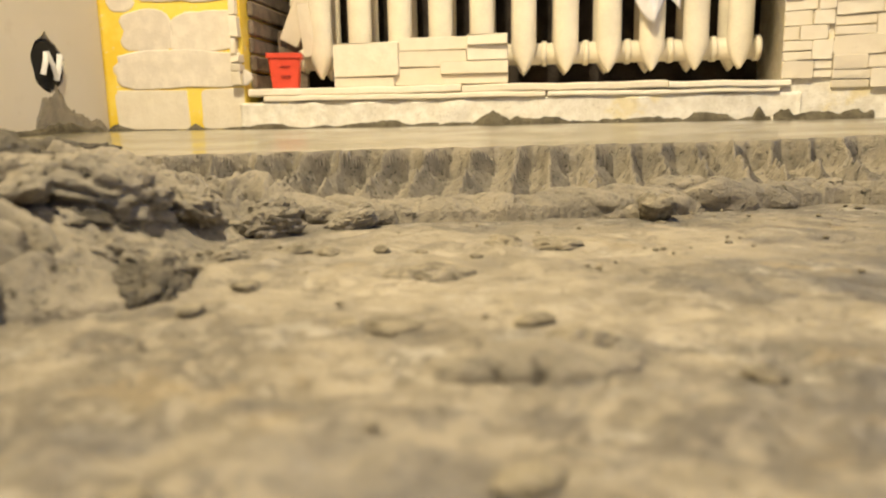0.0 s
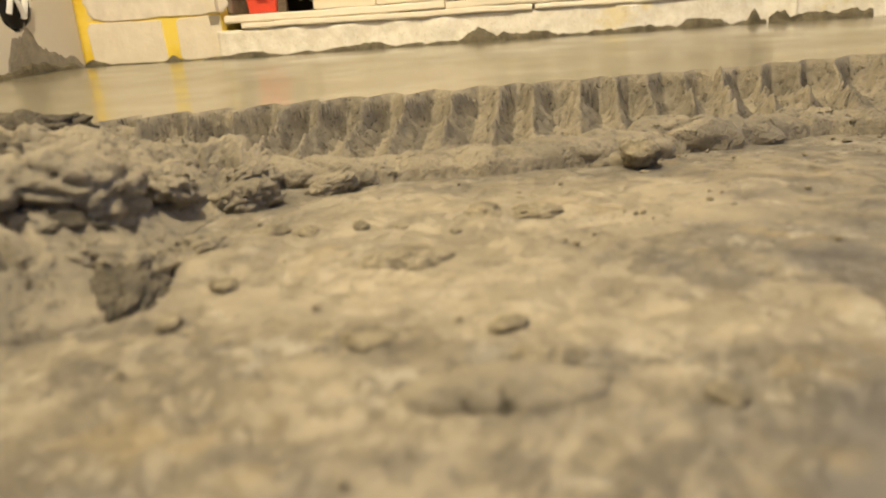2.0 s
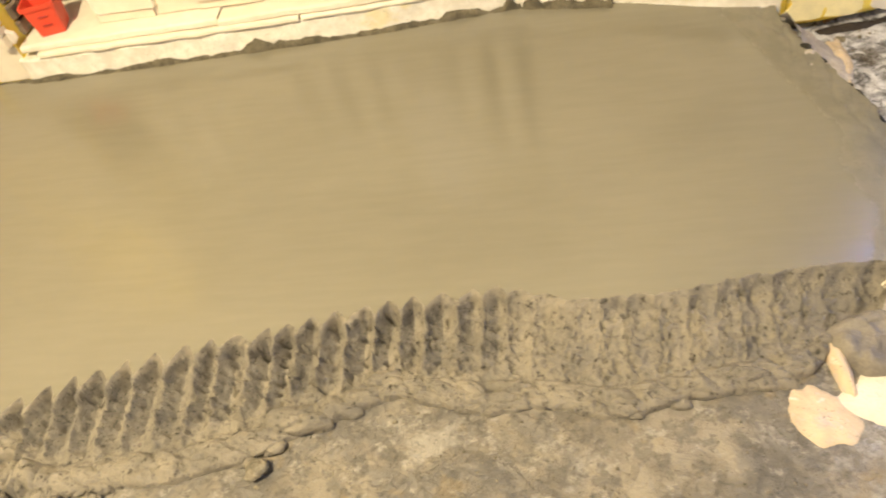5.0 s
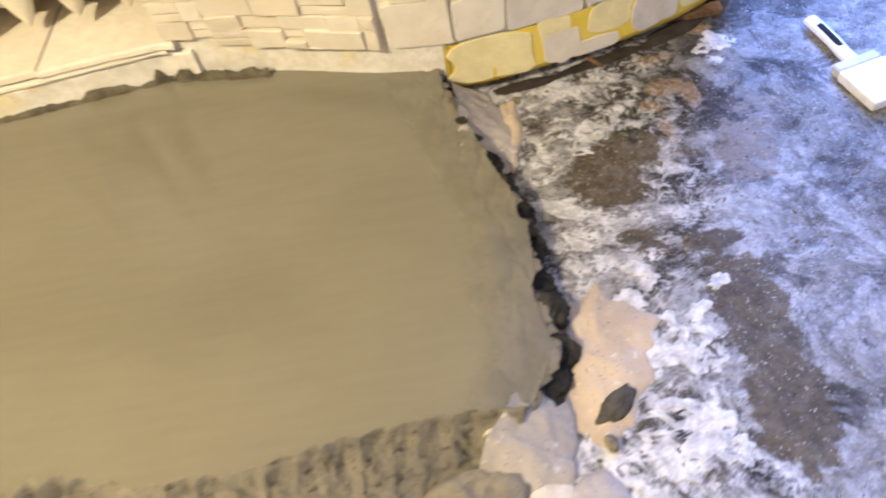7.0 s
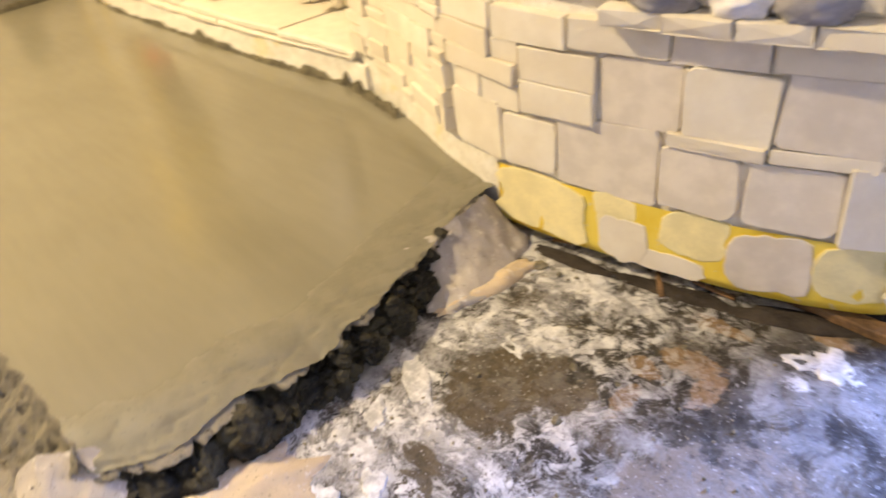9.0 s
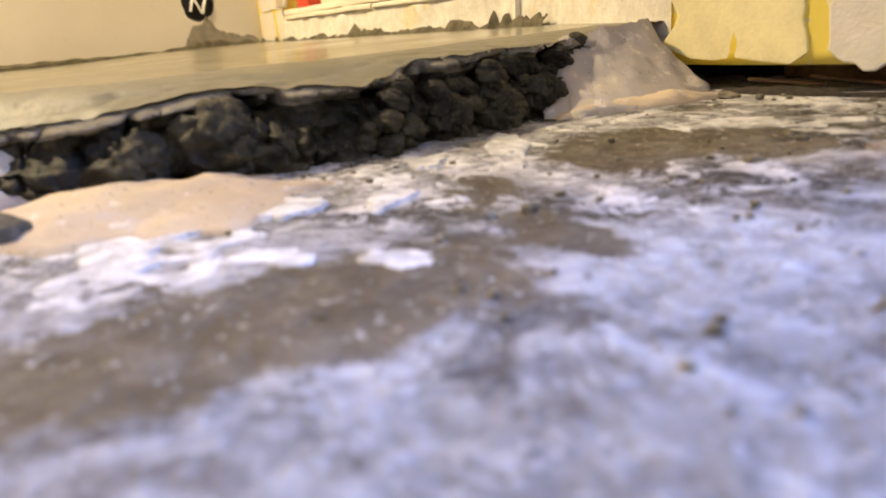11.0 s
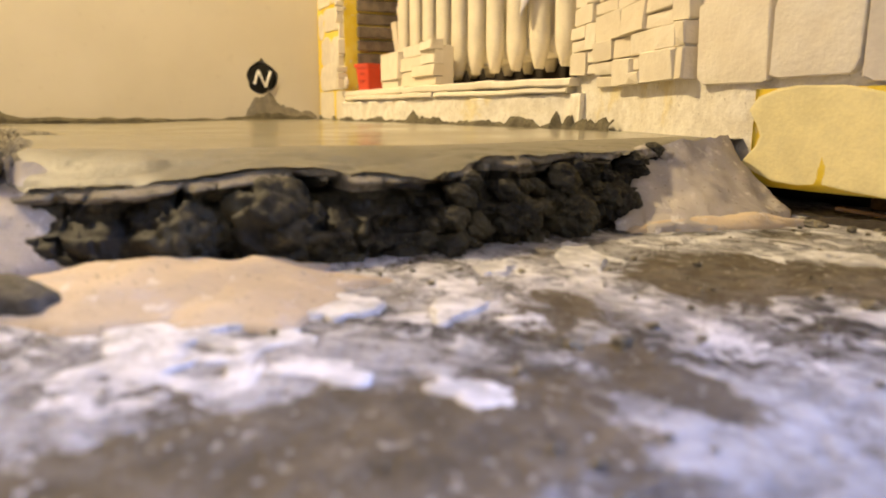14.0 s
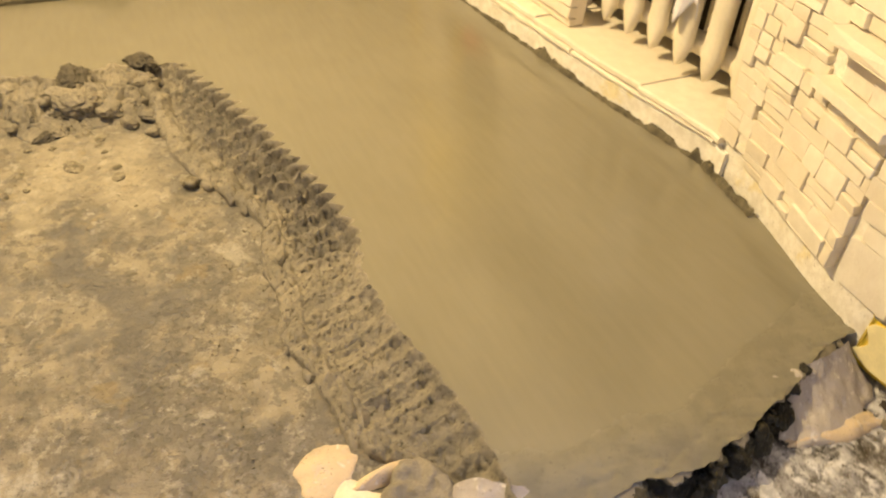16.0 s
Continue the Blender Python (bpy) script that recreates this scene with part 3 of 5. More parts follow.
def mud_on_wall(name, start, end, height, seed, thick=0.006, peaks=(), shape=None, mat=None):
    """A ragged rim of dried mortar where the screed meets a wall; peaks are (share of the length, height)."""
    a, b = np.array(start, float), np.array(end, float)
    n, m = 160, 7
    side = np.array([b[1] - a[1], a[0] - b[0]]) / np.hypot(*(b - a)[:2])
    verts, faces = [], []
    for i in range(n + 1):
        t = i / n
        p = a + (b - a) * t
        d = t * np.hypot(*(b - a)[:2])
        h = height * max(0.1, 0.55 + 0.9 * float(rough(d, seed, 22, 4, seed)))
        for at, tall, wide in peaks:
            h = max(h, tall * math.exp(-(((t - at) / wide) ** 2)) * (1 + 0.25 * float(rough(d, 3, 90, 2, seed))))
        if shape:
            h = float(np.interp(t, *shape)) * (1 + 0.22 * float(rough(d, 3, 60, 4, seed, 0.6)))
        for k in range(m):
            q = k / (m - 1)
            out = thick * (1 - q**3) * (1 + 0.5 * float(rough(d, q, 50, 2, seed + 3))) + 0.0005
            if q == 1:
                out = -0.002
            verts.append((p[0] + side[0] * out, p[1] + side[1] * out, -0.012 + (h + 0.012) * q))
    for i in range(n):
        for k in range(m - 1):
            v = i * m + k
            faces.append((v, v + m, v + m + 1, v + 1))
    ob = mesh_object(name, verts, faces, mat or MUD)
    return tagged(ob, "dark dried mortar smeared along the wall's foot", "mortar smear")


mud_on_wall("mortar_smear", (0.0, -1.75), (0.0, 0.0), 0.010, 2, 0.008, ((0.905, 0.030, 0.055), (0.41, 0.062, 0.020), (0.395, 0.040, 0.045), (0.97, 0.02, 0.02)))


patch_ = mud_on_wall("plaster_smear", (0.0, -0.262), (0.0, -0.002), 0.01, 17, 0.003, (), ((0, 0.05, 0.12, 0.3, 0.38, 0.5, 0.62, 0.78, 0.92, 1), (0.0, 0.045, 0.07, 0.10, 0.095, 0.062, 0.045, 0.036, 0.03, 0.012)), GREY)
tagged(patch_, "grey mortar smeared below the socket hole", "mortar smear")


def wall_block(name, x0, x1, y0, y1, z0, z1, mat, label="", bevel=0.004):
    ob = part(name, box(x0, x1, y0, y1, z0, z1, bevel), mat)
    return tagged(ob, label or "plain painted wall of the room", "wall", kind="structure")


# window wall: foot, left strip, niche and the wall over it
def rough_face(name, x0, x1, z0, z1, depth, mat, amp, seed, label, face=None):
    """A wall piece whose front is uneven and follows the line of the screed."""
    nx, nz = max(2, int((x1 - x0) / 0.008)), max(2, int((z1 - z0) / 0.008))
    verts, faces = [], []
    for j in range(nz + 1):
        for i in range(nx + 1):
            x, z = x0 + (x1 - x0) * i / nx, z0 + (z1 - z0) * j / nz
            y = float(face(x) if face else back_line(x)) + amp * float(rough(x, z, 26, 4, seed)) - 0.002
            verts.append((x, y, z))
    row = nx + 1
    faces += [(j * row + i, j * row + i + 1, (j + 1) * row + i + 1, (j + 1) * row + i) for j in range(nz) for i in range(nx)]
    top = len(verts)
    for i in range(nx + 1):
        x = x0 + (x1 - x0) * i / nx
        verts.append((x, depth, z1 + 0.001))
    faces += [(nz * row + i, nz * row + i + 1, top + i + 1, top + i) for i in range(nx)]
    for i, at in ((0, x0), (nx, x1)):
        far = [len(verts) + j for j in range(nz + 1)]
        verts += [(at, depth, z0 + (z1 - z0) * j / nz) for j in range(nz + 1)]
        faces += [(j * row + i, (j + 1) * row + i, far[j + 1], far[j]) for j in range(nz)]
    ob = mesh_object(name, verts, faces, mat, shade=False)
    ob.data.polygons.foreach_set("use_smooth", [True] * (nx * nz) + [False] * (len(ob.data.polygons) - nx * nz))
    return tagged(ob, label, "wall", kind="structure")


foot = rough_face("wall_foot", 0.335, 1.60, -0.09, 0.060, 0.36, PLASTER, 0.004, 11, "rough white plaster at the foot of the window wall")
strip = rough_face("wall_strip", 0.0, 0.345, -0.09, 1.0, 0.36, YELLOW, 0.0012, 12, "yellow painted strip of wall beside the niche", lambda x: 0.012)
wall_block("wall_niche_back", 0.30, 1.60, 0.36, 0.56, -0.09, 1.0, DARK, "dark brown back of the radiator niche")
wall_block("wall_over_niche", -0.05, 1.75, 0.06, 0.56, 1.0, 2.55, WALL)
wall_block("wall_front", -0.25, 4.4, -3.4, -3.2, -0.12, 2.55, WALL)
wall_block("wall_right_near", 4.2, 4.4, -3.2, -2.0, -0.12, 2.55, WALL)
wall_block("wall_right_far", 4.2, 4.4, -0.8, 1.0, -0.12, 2.55, WALL)
wall_block("wall_right_sill", 4.2, 4.4, -2.0, -0.8, -0.12, 0.85, WALL)
wall_block("wall_right_lintel", 4.2, 4.4, -2.0, -0.8, 2.05, 2.55, WALL)
wall_block("wall_beyond_door", 3.62, 4.2, 0.30, 0.56, -0.12, 2.55, WALL)
wall_block("wall_over_door", 2.64, 3.62, 0.30, 0.56, 2.05, 2.55, WALL)
ceiling = part("ceiling", box(-0.25, 4.4, -3.4, 0.6, 2.55, 2.7), CEILING)
tagged(ceiling, "plain white painted ceiling", "ceiling", kind="structure")
lamp = empty("pendant_lamp", (0.72, -1.52, 2.55))
tagged(lamp, "small white pendant lamp hanging from the ceiling", "lamp")
part("shade", box(-0.10, 0.10, -0.10, 0.10, -0.44, -0.41, 0.006), CEILING, lamp)
part("cord", tube([(0, 0, -0.412), (0, 0, 0.0)], 0.004, 8), WIRE, lamp)
threshold = part("door_threshold", box(2.70, 3.62, 0.28, 0.60, FLOOR - 0.01, FLOOR + 0.03, 0.008, 2), BROWN)
tagged(threshold, "dark worn threshold in the balcony doorway", "threshold", kind="structure")

# the brick reveal on the left of the niche
reveal = empty("niche_reveal", (0.345, 0.2, 0.1))
tagged(reveal, "grey-brown brick courses on the niche's side", "brickwork", kind="structure")
for k in range(9):
    z = 0.095 + 0.041 * k
    part("brick", box(0.0, 0.013 + 0.003 * math.sin(k * 2.1), -0.15, 0.155, z - 0.1, z + 0.036 - 0.1, 0.004), BROWN, reveal)


# ---------------------------------------------------------------- pier with stone cladding
PIER_X = [1.56, 1.75, 1.95, 2.07, 2.20, 2.35, 2.45, 2.56, 2.62, 2.67, 2.70, 2.71]
PIER_Y = [0.075, 0.035, -0.030, -0.052, -0.042, -0.012, 0.012, 0.055, 0.10, 0.17, 0.26, 0.40]
_fine = np.linspace(0, 11, 340)
_px, _py = np.interp(_fine, range(12), PIER_X), np.interp(_fine, range(12), PIER_Y)
_k = np.ones(25) / 25
_px[12:-12], _py[12:-12] = np.convolve(_px, _k, "valid"), np.convolve(_py, _k, "valid")
PIER_S = np.concatenate([[0], np.cumsum(np.hypot(np.diff(_px), np.diff(_py)))])


def pier_at(s, out=0.0):
    """A point of the pier's face at the length s along it, and the way out of the wall."""
    x, y = np.interp(s, PIER_S, _px), np.interp(s, PIER_S, _py)
    dx = np.interp(s + 0.01, PIER_S, _px) - np.interp(s - 0.01, PIER_S, _px)
    dy = np.interp(s + 0.01, PIER_S, _py) - np.interp(s - 0.01, PIER_S, _py)
    n = math.hypot(dx, dy) or 1
    return float(x + out * dy / n), float(y - out * dx / n), math.degrees(math.atan2(dy, dx))


def pier_sheet(name, z0, z1, mat, amp, seed, label, s0=0.0, s1=None, out=0.0, parent=None):
    s1 = s1 or float(PIER_S[-1])
    ns, nz = max(4, int((s1 - s0) / 0.01)), max(2, int((z1 - z0) / 0.012))
    nz = min(nz, 60)
    verts, faces = [], []
    for j in range(nz + 1):
        for i in range(ns + 1):
            s, z = s0 + (s1 - s0) * i / ns, z0 + (z1 - z0) * j / nz
            x, y, _ = pier_at(s, out + amp * float(rough(s, z, 18, 3, seed)))
            verts.append((x, y, z))
    row = ns + 1
    faces += [(j * row + i, j * row + i + 1, (j + 1) * row + i + 1, (j + 1) * row + i) for j in range(nz) for i in range(ns)]
    # underside and ends, back to the middle of the wall
    low = len(verts)
    for i in range(ns + 1):
        verts.append((min(max(verts[i][0], 1.6), 2.66), 0.42, z0))
    faces += [(i + 1, i, low + i, low + i + 1) for i in range(ns)]
    far = len(verts)
    verts += [(1.6, 0.42, z0 + (z1 - z0) * j / nz) for j in range(nz + 1)]
    faces += [((j + 1) * row, j * row, far + j, far + j + 1) for j in range(nz)]
    return mesh_object(name, verts, faces, mat, parent)


pier = pier_sheet("wall_pier", -0.045, 2.55, PLASTER, 0.002, 21, "")
tagged(pier, "rounded wall pier clad with cream painted stones", "wall", kind="structure")
band = pier_sheet("yellow_band", -0.046, 0.052, YELLOW, 0.0015, 22, "", 0.535, None, 0.005, pier)
tagged(band, "yellow painted band at the pier's foot")
# black block puts the gap's shade into colour behind the lath
wall_block("pier_gap_shade", 1.62, 2.60, 0.075, 0.40, -0.12, -0.046, BLACK, "black filler painting the shade in the gap under the pier", 0.002)


def stone_mesh(w, h, d, seed, roundness=0.1):
    """A hewn slab: its back on y = 0, its face towards -y, with broken edges."""
    rnd = random.Random(seed)
    pts, r = [], min(w, h) * (0.05 + roundness)
    for cx, cz, a0 in ((w / 2 - r, h / 2 - r, 0), (-w / 2 + r, h / 2 - r, 90), (-w / 2 + r, -h / 2 + r, 180), (w / 2 - r, -h / 2 + r, 270)):
        for k in range(3):
            a = radians(a0 + 45 * k)
            pts.append((cx + r * math.cos(a) + rnd.uniform(-1, 1) * min(w, h) * 0.035, cz + r * math.sin(a) + rnd.uniform(-1, 1) * min(w, h) * 0.035))
    bm = bmesh.new()
    inset = min(0.0012, d * 0.3)
    back = [bm.verts.new((x, 0.004, z)) for x, z in pts]
    mid = [bm.verts.new((x, -d + inset, z)) for x, z in pts]
    tilt, lean = rnd.uniform(-1, 1) * d * 0.25, rnd.uniform(-1, 1) * d * 0.2
    front = [bm.verts.new((x * (1 - 2.2 * inset / w), -d + tilt * x / w + lean * z / h, z * (1 - 2.2 * inset / h))) for x, z in pts]
    heart = bm.verts.new((rnd.uniform(-0.2, 0.2) * w, -d - rnd.uniform(-0.05, 0.12) * d, rnd.uniform(-0.2, 0.2) * h))
    for k in range(12):
        l = (k + 1) % 12
        bm.faces.new((back[k], mid[k], mid[l], back[l]))
        bm.faces.new((mid[k], front[k], front[l], mid[l]))
        bm.faces.new((front[k], heart, front[l]))
    bmesh.ops.recalc_face_normals(bm, faces=bm.faces)
    me = bpy.data.meshes.new("stone")
    bm.to_mesh(me)
    bm.free()
    return me


def put_stone(parent, me, mat, m, name="stone"):
    if not me.materials:
        me.materials.append(mat)
    ob = new(name, me)
    ob.parent = parent
    ob.matrix_local = m
    return ob


def clad(parent, seed, s0, s1, z0, z1, tall, wide, deep, mats, roundness, out=0.0, where=pier_at, joint=0.003):
    """Rows of stones along a wall's face."""
    rnd = random.Random(seed)
    z = z0
    while z < z1 - 0.012:
        h = rnd.uniform(*tall)
        h = min(h, z1 - z)
        s = s0 + rnd.uniform(-0.3, 0.0) * wide[0]
        while s < s1 - 0.012:
            w = min(rnd.uniform(*wide), s1 - s)
            if w < 0.014:
                break
            a = max(s, s0)
            ww = s + w - a
            if ww > 0.012:
                x, y, turn = where(a + ww / 2, out)
                split = h > 0.036 and rnd.random() < 0.45 and ww < 0.09
                for part_z, part_h in ((z, h * 0.45), (z + h * 0.48, h * 0.52)) if split else ((z, h),):
                    me = stone_mesh(ww - joint, part_h - joint, rnd.uniform(*deep), rnd.random(), roundness)
                    put_stone(parent, me, rnd.choice(mats), pose(x, y, part_z + part_h / 2, rnd.uniform(-2, 2), rnd.uniform(-1.5, 1.5), turn))
            s += w
        z += h


# ledgestone beside the niche, larger blocks on the pier's round end
clad(pier, 5, 0.0, 0.10, 0.088, 0.80, (0.024, 0.048), (0.03, 0.075), (0.006, 0.015), [STONE], 0.02, joint=0.0015)
clad(pier, 6, 0.10, 0.425, 0.066, 0.318, (0.022, 0.044), (0.035, 0.12), (0.008, 0.019), [STONE], 0.02, joint=0.0015)
def pier_s(x):
    return float(np.interp(x, _px[:-40], PIER_S[:-40]))


clad(pier, 7, 0.10, pier_s(1.79), 0.318, 0.80, (0.022, 0.044), (0.035, 0.12), (0.008, 0.019), [STONE], 0.02, joint=0.0015)
clad(pier, 8, pier_s(1.79), 0.425, 0.430, 0.80, (0.022, 0.044), (0.035, 0.12), (0.008, 0.019), [STONE], 0.02, joint=0.0015)
for k, (x0, x1, z0, z1, d, mat) in enumerate(((1.795, 1.985, 0.319, 0.337, 0.040, STONE), (1.825, 1.900, 0.339, 0.384, 0.010, GREY_STONE), (1.903, 1.985, 0.339, 0.392, 0.014, GREY_STONE), (1.800, 1.985, 0.400, 0.426, 0.042, STONE))):
    x, y, turn = pier_at((pier_s(x0) + pier_s(x1)) / 2, 0.0)
    put_stone(pier, stone_mesh(pier_s(x1) - pier_s(x0), z1 - z0, d, k + 180, 0.0), mat, pose(x, y, (z0 + z1) / 2, 0, 0, turn), "slab")

BLOCKS = (  # along x from, to, z from, to, how proud, rounding, greyish
    (1.985, 2.094, 0.062, 0.150, 0.006, 0.05, 0), (2.096, 2.190, 0.064, 0.140, 0.011, 0.16, 0), (2.194, 2.330, 0.056, 0.160, 0.005, 0.03, 1),
    (2.334, 2.428, 0.060, 0.146, 0.011, 0.20, 1), (2.434, 2.530, 0.060, 0.146, 0.010, 0.16, 1), (2.534, 2.602, 0.052, 0.156, 0.019, 0.0, 0),
    (2.606, 2.662, 0.066, 0.150, 0.010, 0.08, 1), (2.000, 2.056, 0.154, 0.186, 0.014, 0.0, 0), (2.060, 2.130, 0.146, 0.184, 0.010, 0.0, 0),
    (2.134, 2.246, 0.154, 0.196, 0.021, 0.0, 0), (2.134, 2.246, 0.198, 0.242, 0.017, 0.0, 0), (1.985, 2.130, 0.188, 0.216, 0.019, 0.0, 0),
    (2.254, 2.350, 0.164, 0.250, 0.006, 0.03, 1), (2.356, 2.454, 0.166, 0.248, 0.016, 0.02, 0), (2.458, 2.560, 0.168, 0.252, 0.013, 0.02, 1),
    (2.340, 2.450, 0.148, 0.164, 0.020, 0.0, 0), (2.454, 2.556, 0.149, 0.165, 0.017, 0.0, 0), (2.566, 2.650, 0.156, 0.244, 0.009, 0.22, 1),
    (1.970, 2.080, 0.218, 0.254, 0.016, 0.0, 0), (2.084, 2.130, 0.218, 0.246, 0.012, 0.0, 0), (2.090, 2.206, 0.248, 0.290, 0.018, 0.0, 0),
    (1.975, 2.086, 0.258, 0.292, 0.014, 0.0, 0), (2.210, 2.334, 0.254, 0.292, 0.020, 0.0, 0), (2.338, 2.440, 0.252, 0.290, 0.015, 0.0, 1),
    (2.444, 2.560, 0.256, 0.292, 0.021, 0.0, 0), (2.564, 2.660, 0.248, 0.292, 0.015, 0.05, 1))
for k, (x0, x1, z0, z1, d, rd, grey) in enumerate(BLOCKS):
    s0, s1 = pier_s(x0), pier_s(x1)
    x, y, turn = pier_at((s0 + s1) / 2, 0.002)
    put_stone(pier, stone_mesh(s1 - s0 + 0.0010, z1 - z0 + 0.0022, 0.0025 + d * 0.42, k + 40, rd * 0.6), GREY_STONE if grey else STONE, pose(x, y, (z0 + z1) / 2, random.Random(k).uniform(-1, 1), random.Random(k + 9).uniform(-1.2, 1.2), turn))
clad(pier, 11, 0.44, 1.25, 0.318, 0.80, (0.06, 0.09), (0.08, 0.14), (0.006, 0.016), [STONE, GREY_STONE], 0.03, joint=0.0015)
PATCHES = (  # along x from, to, z from, to, material
    (2.085, 2.238, -0.040, 0.050, PALE), (2.250, 2.300, 0.006, 0.052, PALE), (2.258, 2.318, -0.046, 0.022, STONE), (2.306, 2.392, -0.046, -0.018, STONE),
    (2.345, 2.420, -0.012, 0.054, PALE), (2.430, 2.512, -0.036, 0.046, GREY_STONE), (2.524, 2.600, -0.028, 0.046, PALE), (2.590, 2.680, -0.044, 0.050, STONE))
for k, (x0, x1, z0, z1, mat) in enumerate(PATCHES):
    s0, s1 = pier_s(x0), pier_s(x1)
    x, y, turn = pier_at((s0 + s1) / 2, 0.0045)
    put_stone(pier, wavy_stone(s1 - s0 + 0.010, z1 - z0 + 0.004, 0.0010 + 0.0004 * (k % 3), k + 70), mat, pose(x, y, (z0 + z1) / 2, 0, 3 * math.sin(k * 2.3), turn), "plaster_patch")

# stone shelf on the pier with rags lying on it
for k in range(4):
    s0 = pier_s(2.262 + 0.072 * k)
    x, y, turn = pier_at(s0 + 0.036, 0.0)
    put_stone(pier, stone_mesh(0.074, 0.022, 0.036 + 0.004 * (k % 2), k + 160, 0.0), STONE, pose(x, y, 0.3045, 0, 0, turn), "shelf_stone")


def make_rag(x, w, h, deep, seed, mat, label):
    """A crumpled rag lying on the pier's shelf."""
    s0 = pier_s(x)
    px, py, turn = pier_at(s0, 0.019)
    bm = bmesh.new()
    bmesh.ops.create_icosphere(bm, subdivisions=4, radius=0.5)
    for v in bm.verts:
        c = v.co.copy()
        q = c * 2.6 + Vector((seed * 3.1, seed, 0))
        fold = 1 + 0.28 * noise.noise(q) + 0.20 * abs(noise.noise(q * 2.1)) - 0.16 * math.exp(-9 * abs(noise.noise(q * 1.6)))
        v.co = Vector((c.x * fold * w, c.y * fold * deep, max(c.z * fold, -0.32) * h))
    low = min(v.co.z for v in bm.verts)
    for v in bm.verts:
        v.co.z -= low
    ob = part("rag", bm, mat, None, "", True)
    ob.matrix_world = pose(px, py, 0.3155, 0, 0, turn)
    tagged(ob, label, "rag")


def straight(s, out=0.0):
    return s, 0.012 - out, 0.0


# stones on the yellow strip beside the niche
for n, (x0, x1, z0, z1, mat, rnd_) in enumerate((
        (0.024, 0.205, 0.004, 0.094, STONE, 0.03), (0.238, 0.345, 0.004, 0.094, STONE, 0.03), (0.030, 0.345, 0.098, 0.182, GREY_STONE, 0.22),
        (0.048, 0.180, 0.188, 0.276, GREY_STONE, 0.16), (0.172, 0.345, 0.184, 0.270, GREY_STONE, 0.16), (0.095, 0.345, 0.288, 0.37, GREY_STONE, 0.12), (0.018, 0.088, 0.278, 0.36, GREY_STONE, 0.1),
        (0.02, 0.18, 0.38, 0.45, STONE, 0.1), (0.19, 0.34, 0.38, 0.46, STONE, 0.1), (0.03, 0.33, 0.47, 0.55, STONE, 0.1))):
    put_stone(strip, stone_mesh(x1 - x0, z1 - z0, 0.004, n + 90, rnd_) if mat is STONE else wavy_stone(x1 - x0, z1 - z0, 0.0030 + 0.0008 * (n % 3), n + 3), mat, pose((x0 + x1) / 2, 0.011, (z0 + z1) / 2))
clad(strip, 14, 0.322, 0.350, 0.10, 0.60, (0.03, 0.05), (0.02, 0.03), (0.014, 0.028), [STONE], 0.05, 0.0, straight)

# rags on the pier's shelf
make_rag(2.325, 0.085, 0.042, 0.044, 3, RAG_GREY, "crumpled grey rag on the pier's stone shelf")
make_rag(2.405, 0.060, 0.034, 0.040, 8, CLOTH, "crumpled white rag on the pier's stone shelf")
make_rag(2.470, 0.075, 0.046, 0.042, 5, RAG_GREY, "bunched grey rag beside a white one")

# thin slabs of the ledge under the radiator
ledge = empty("window_ledge", (0.95, 0.1, 0.06))
tagged(ledge, "cream ledge of thin stacked stone slabs", "ledge", kind="structure")


def slab(x0, x1, front, z0, z1, back, seed):
    n = int((x1 - x0) / 0.012) + 2
    verts, faces = [], []
    for i in range(n):
        x = x0 + (x1 - x0) * i / (n - 1)
        f = front + float(back_line(x)) * 0.9 + 0.004 * float(rough(x, seed, 20, 3, seed))
        dz = 0.0022 * float(rough(x, seed + 9, 14, 3, seed))
        for y, z in ((back, z0), (f + 0.002, z0 + dz), (f, z0 + 0.003 + dz), (f + 0.001, z1 - 0.003 + dz), (f + 0.005, z1 + dz), (back, z1 + dz * 0.3)):
            verts.append((x - 0.95, y - 0.1, z - 0.06))
    for i in range(n - 1):
        for k in range(6):
            a, b = i * 6 + k, i * 6 + (k + 1) % 6
            faces.append((a, a + 6, b + 6, b))
    faces += [tuple(range(6)), tuple(range((n - 1) * 6 + 5, (n - 1) * 6 - 1, -1))]
    return mesh_object("slab", verts, faces, STONE, ledge, False)


slab(0.395, 1.04, -0.008, 0.061, 0.074, 0.36, 1)
slab(1.045, 1.555, -0.004, 0.061, 0.072, 0.36, 2)
slab(0.355, 0.85, 0.004, 0.0755, 0.092, 0.36, 3)
slab(0.853, 1.31, -0.002, 0.0745, 0.091, 0.36, 4)
slab(1.312, 1.575, -0.006, 0.0735, 0.088, 0.36, 5)
for k, (x0, x1, tall, peaks) in enumerate((
        (0.335, 0.80, 0.010, ((0.75, 0.016, 0.10), (0.20, 0.012, 0.05))),
        (0.80, 1.20, 0.017, ((0.31, 0.032, 0.09),)),
        (1.20, 1.54, 0.019, ((0.93, 0.026, 0.04),)))):
    mud_on_wall("mortar_smear", (x0, float(back_line(x0)) - 0.005), (x1, float(back_line(x1)) - 0.005), tall, 25 + k, 0.007, peaks)
mud_on_wall("mortar_smear", (1.545, 0.062), (1.74, 0.022), 0.017, 6, 0.008, ((0.1, 0.026, 0.12), (0.45, 0.018, 0.3), (0.8, 0.019, 0.18), (0.95, 0.014, 0.1)))
mud_on_wall("mortar_smear", (0.0, 0.008), (0.335, 0.0), 0.006, 8, 0.006, ((0.08, 0.016, 0.10), (0.66, 0.016, 0.05)))

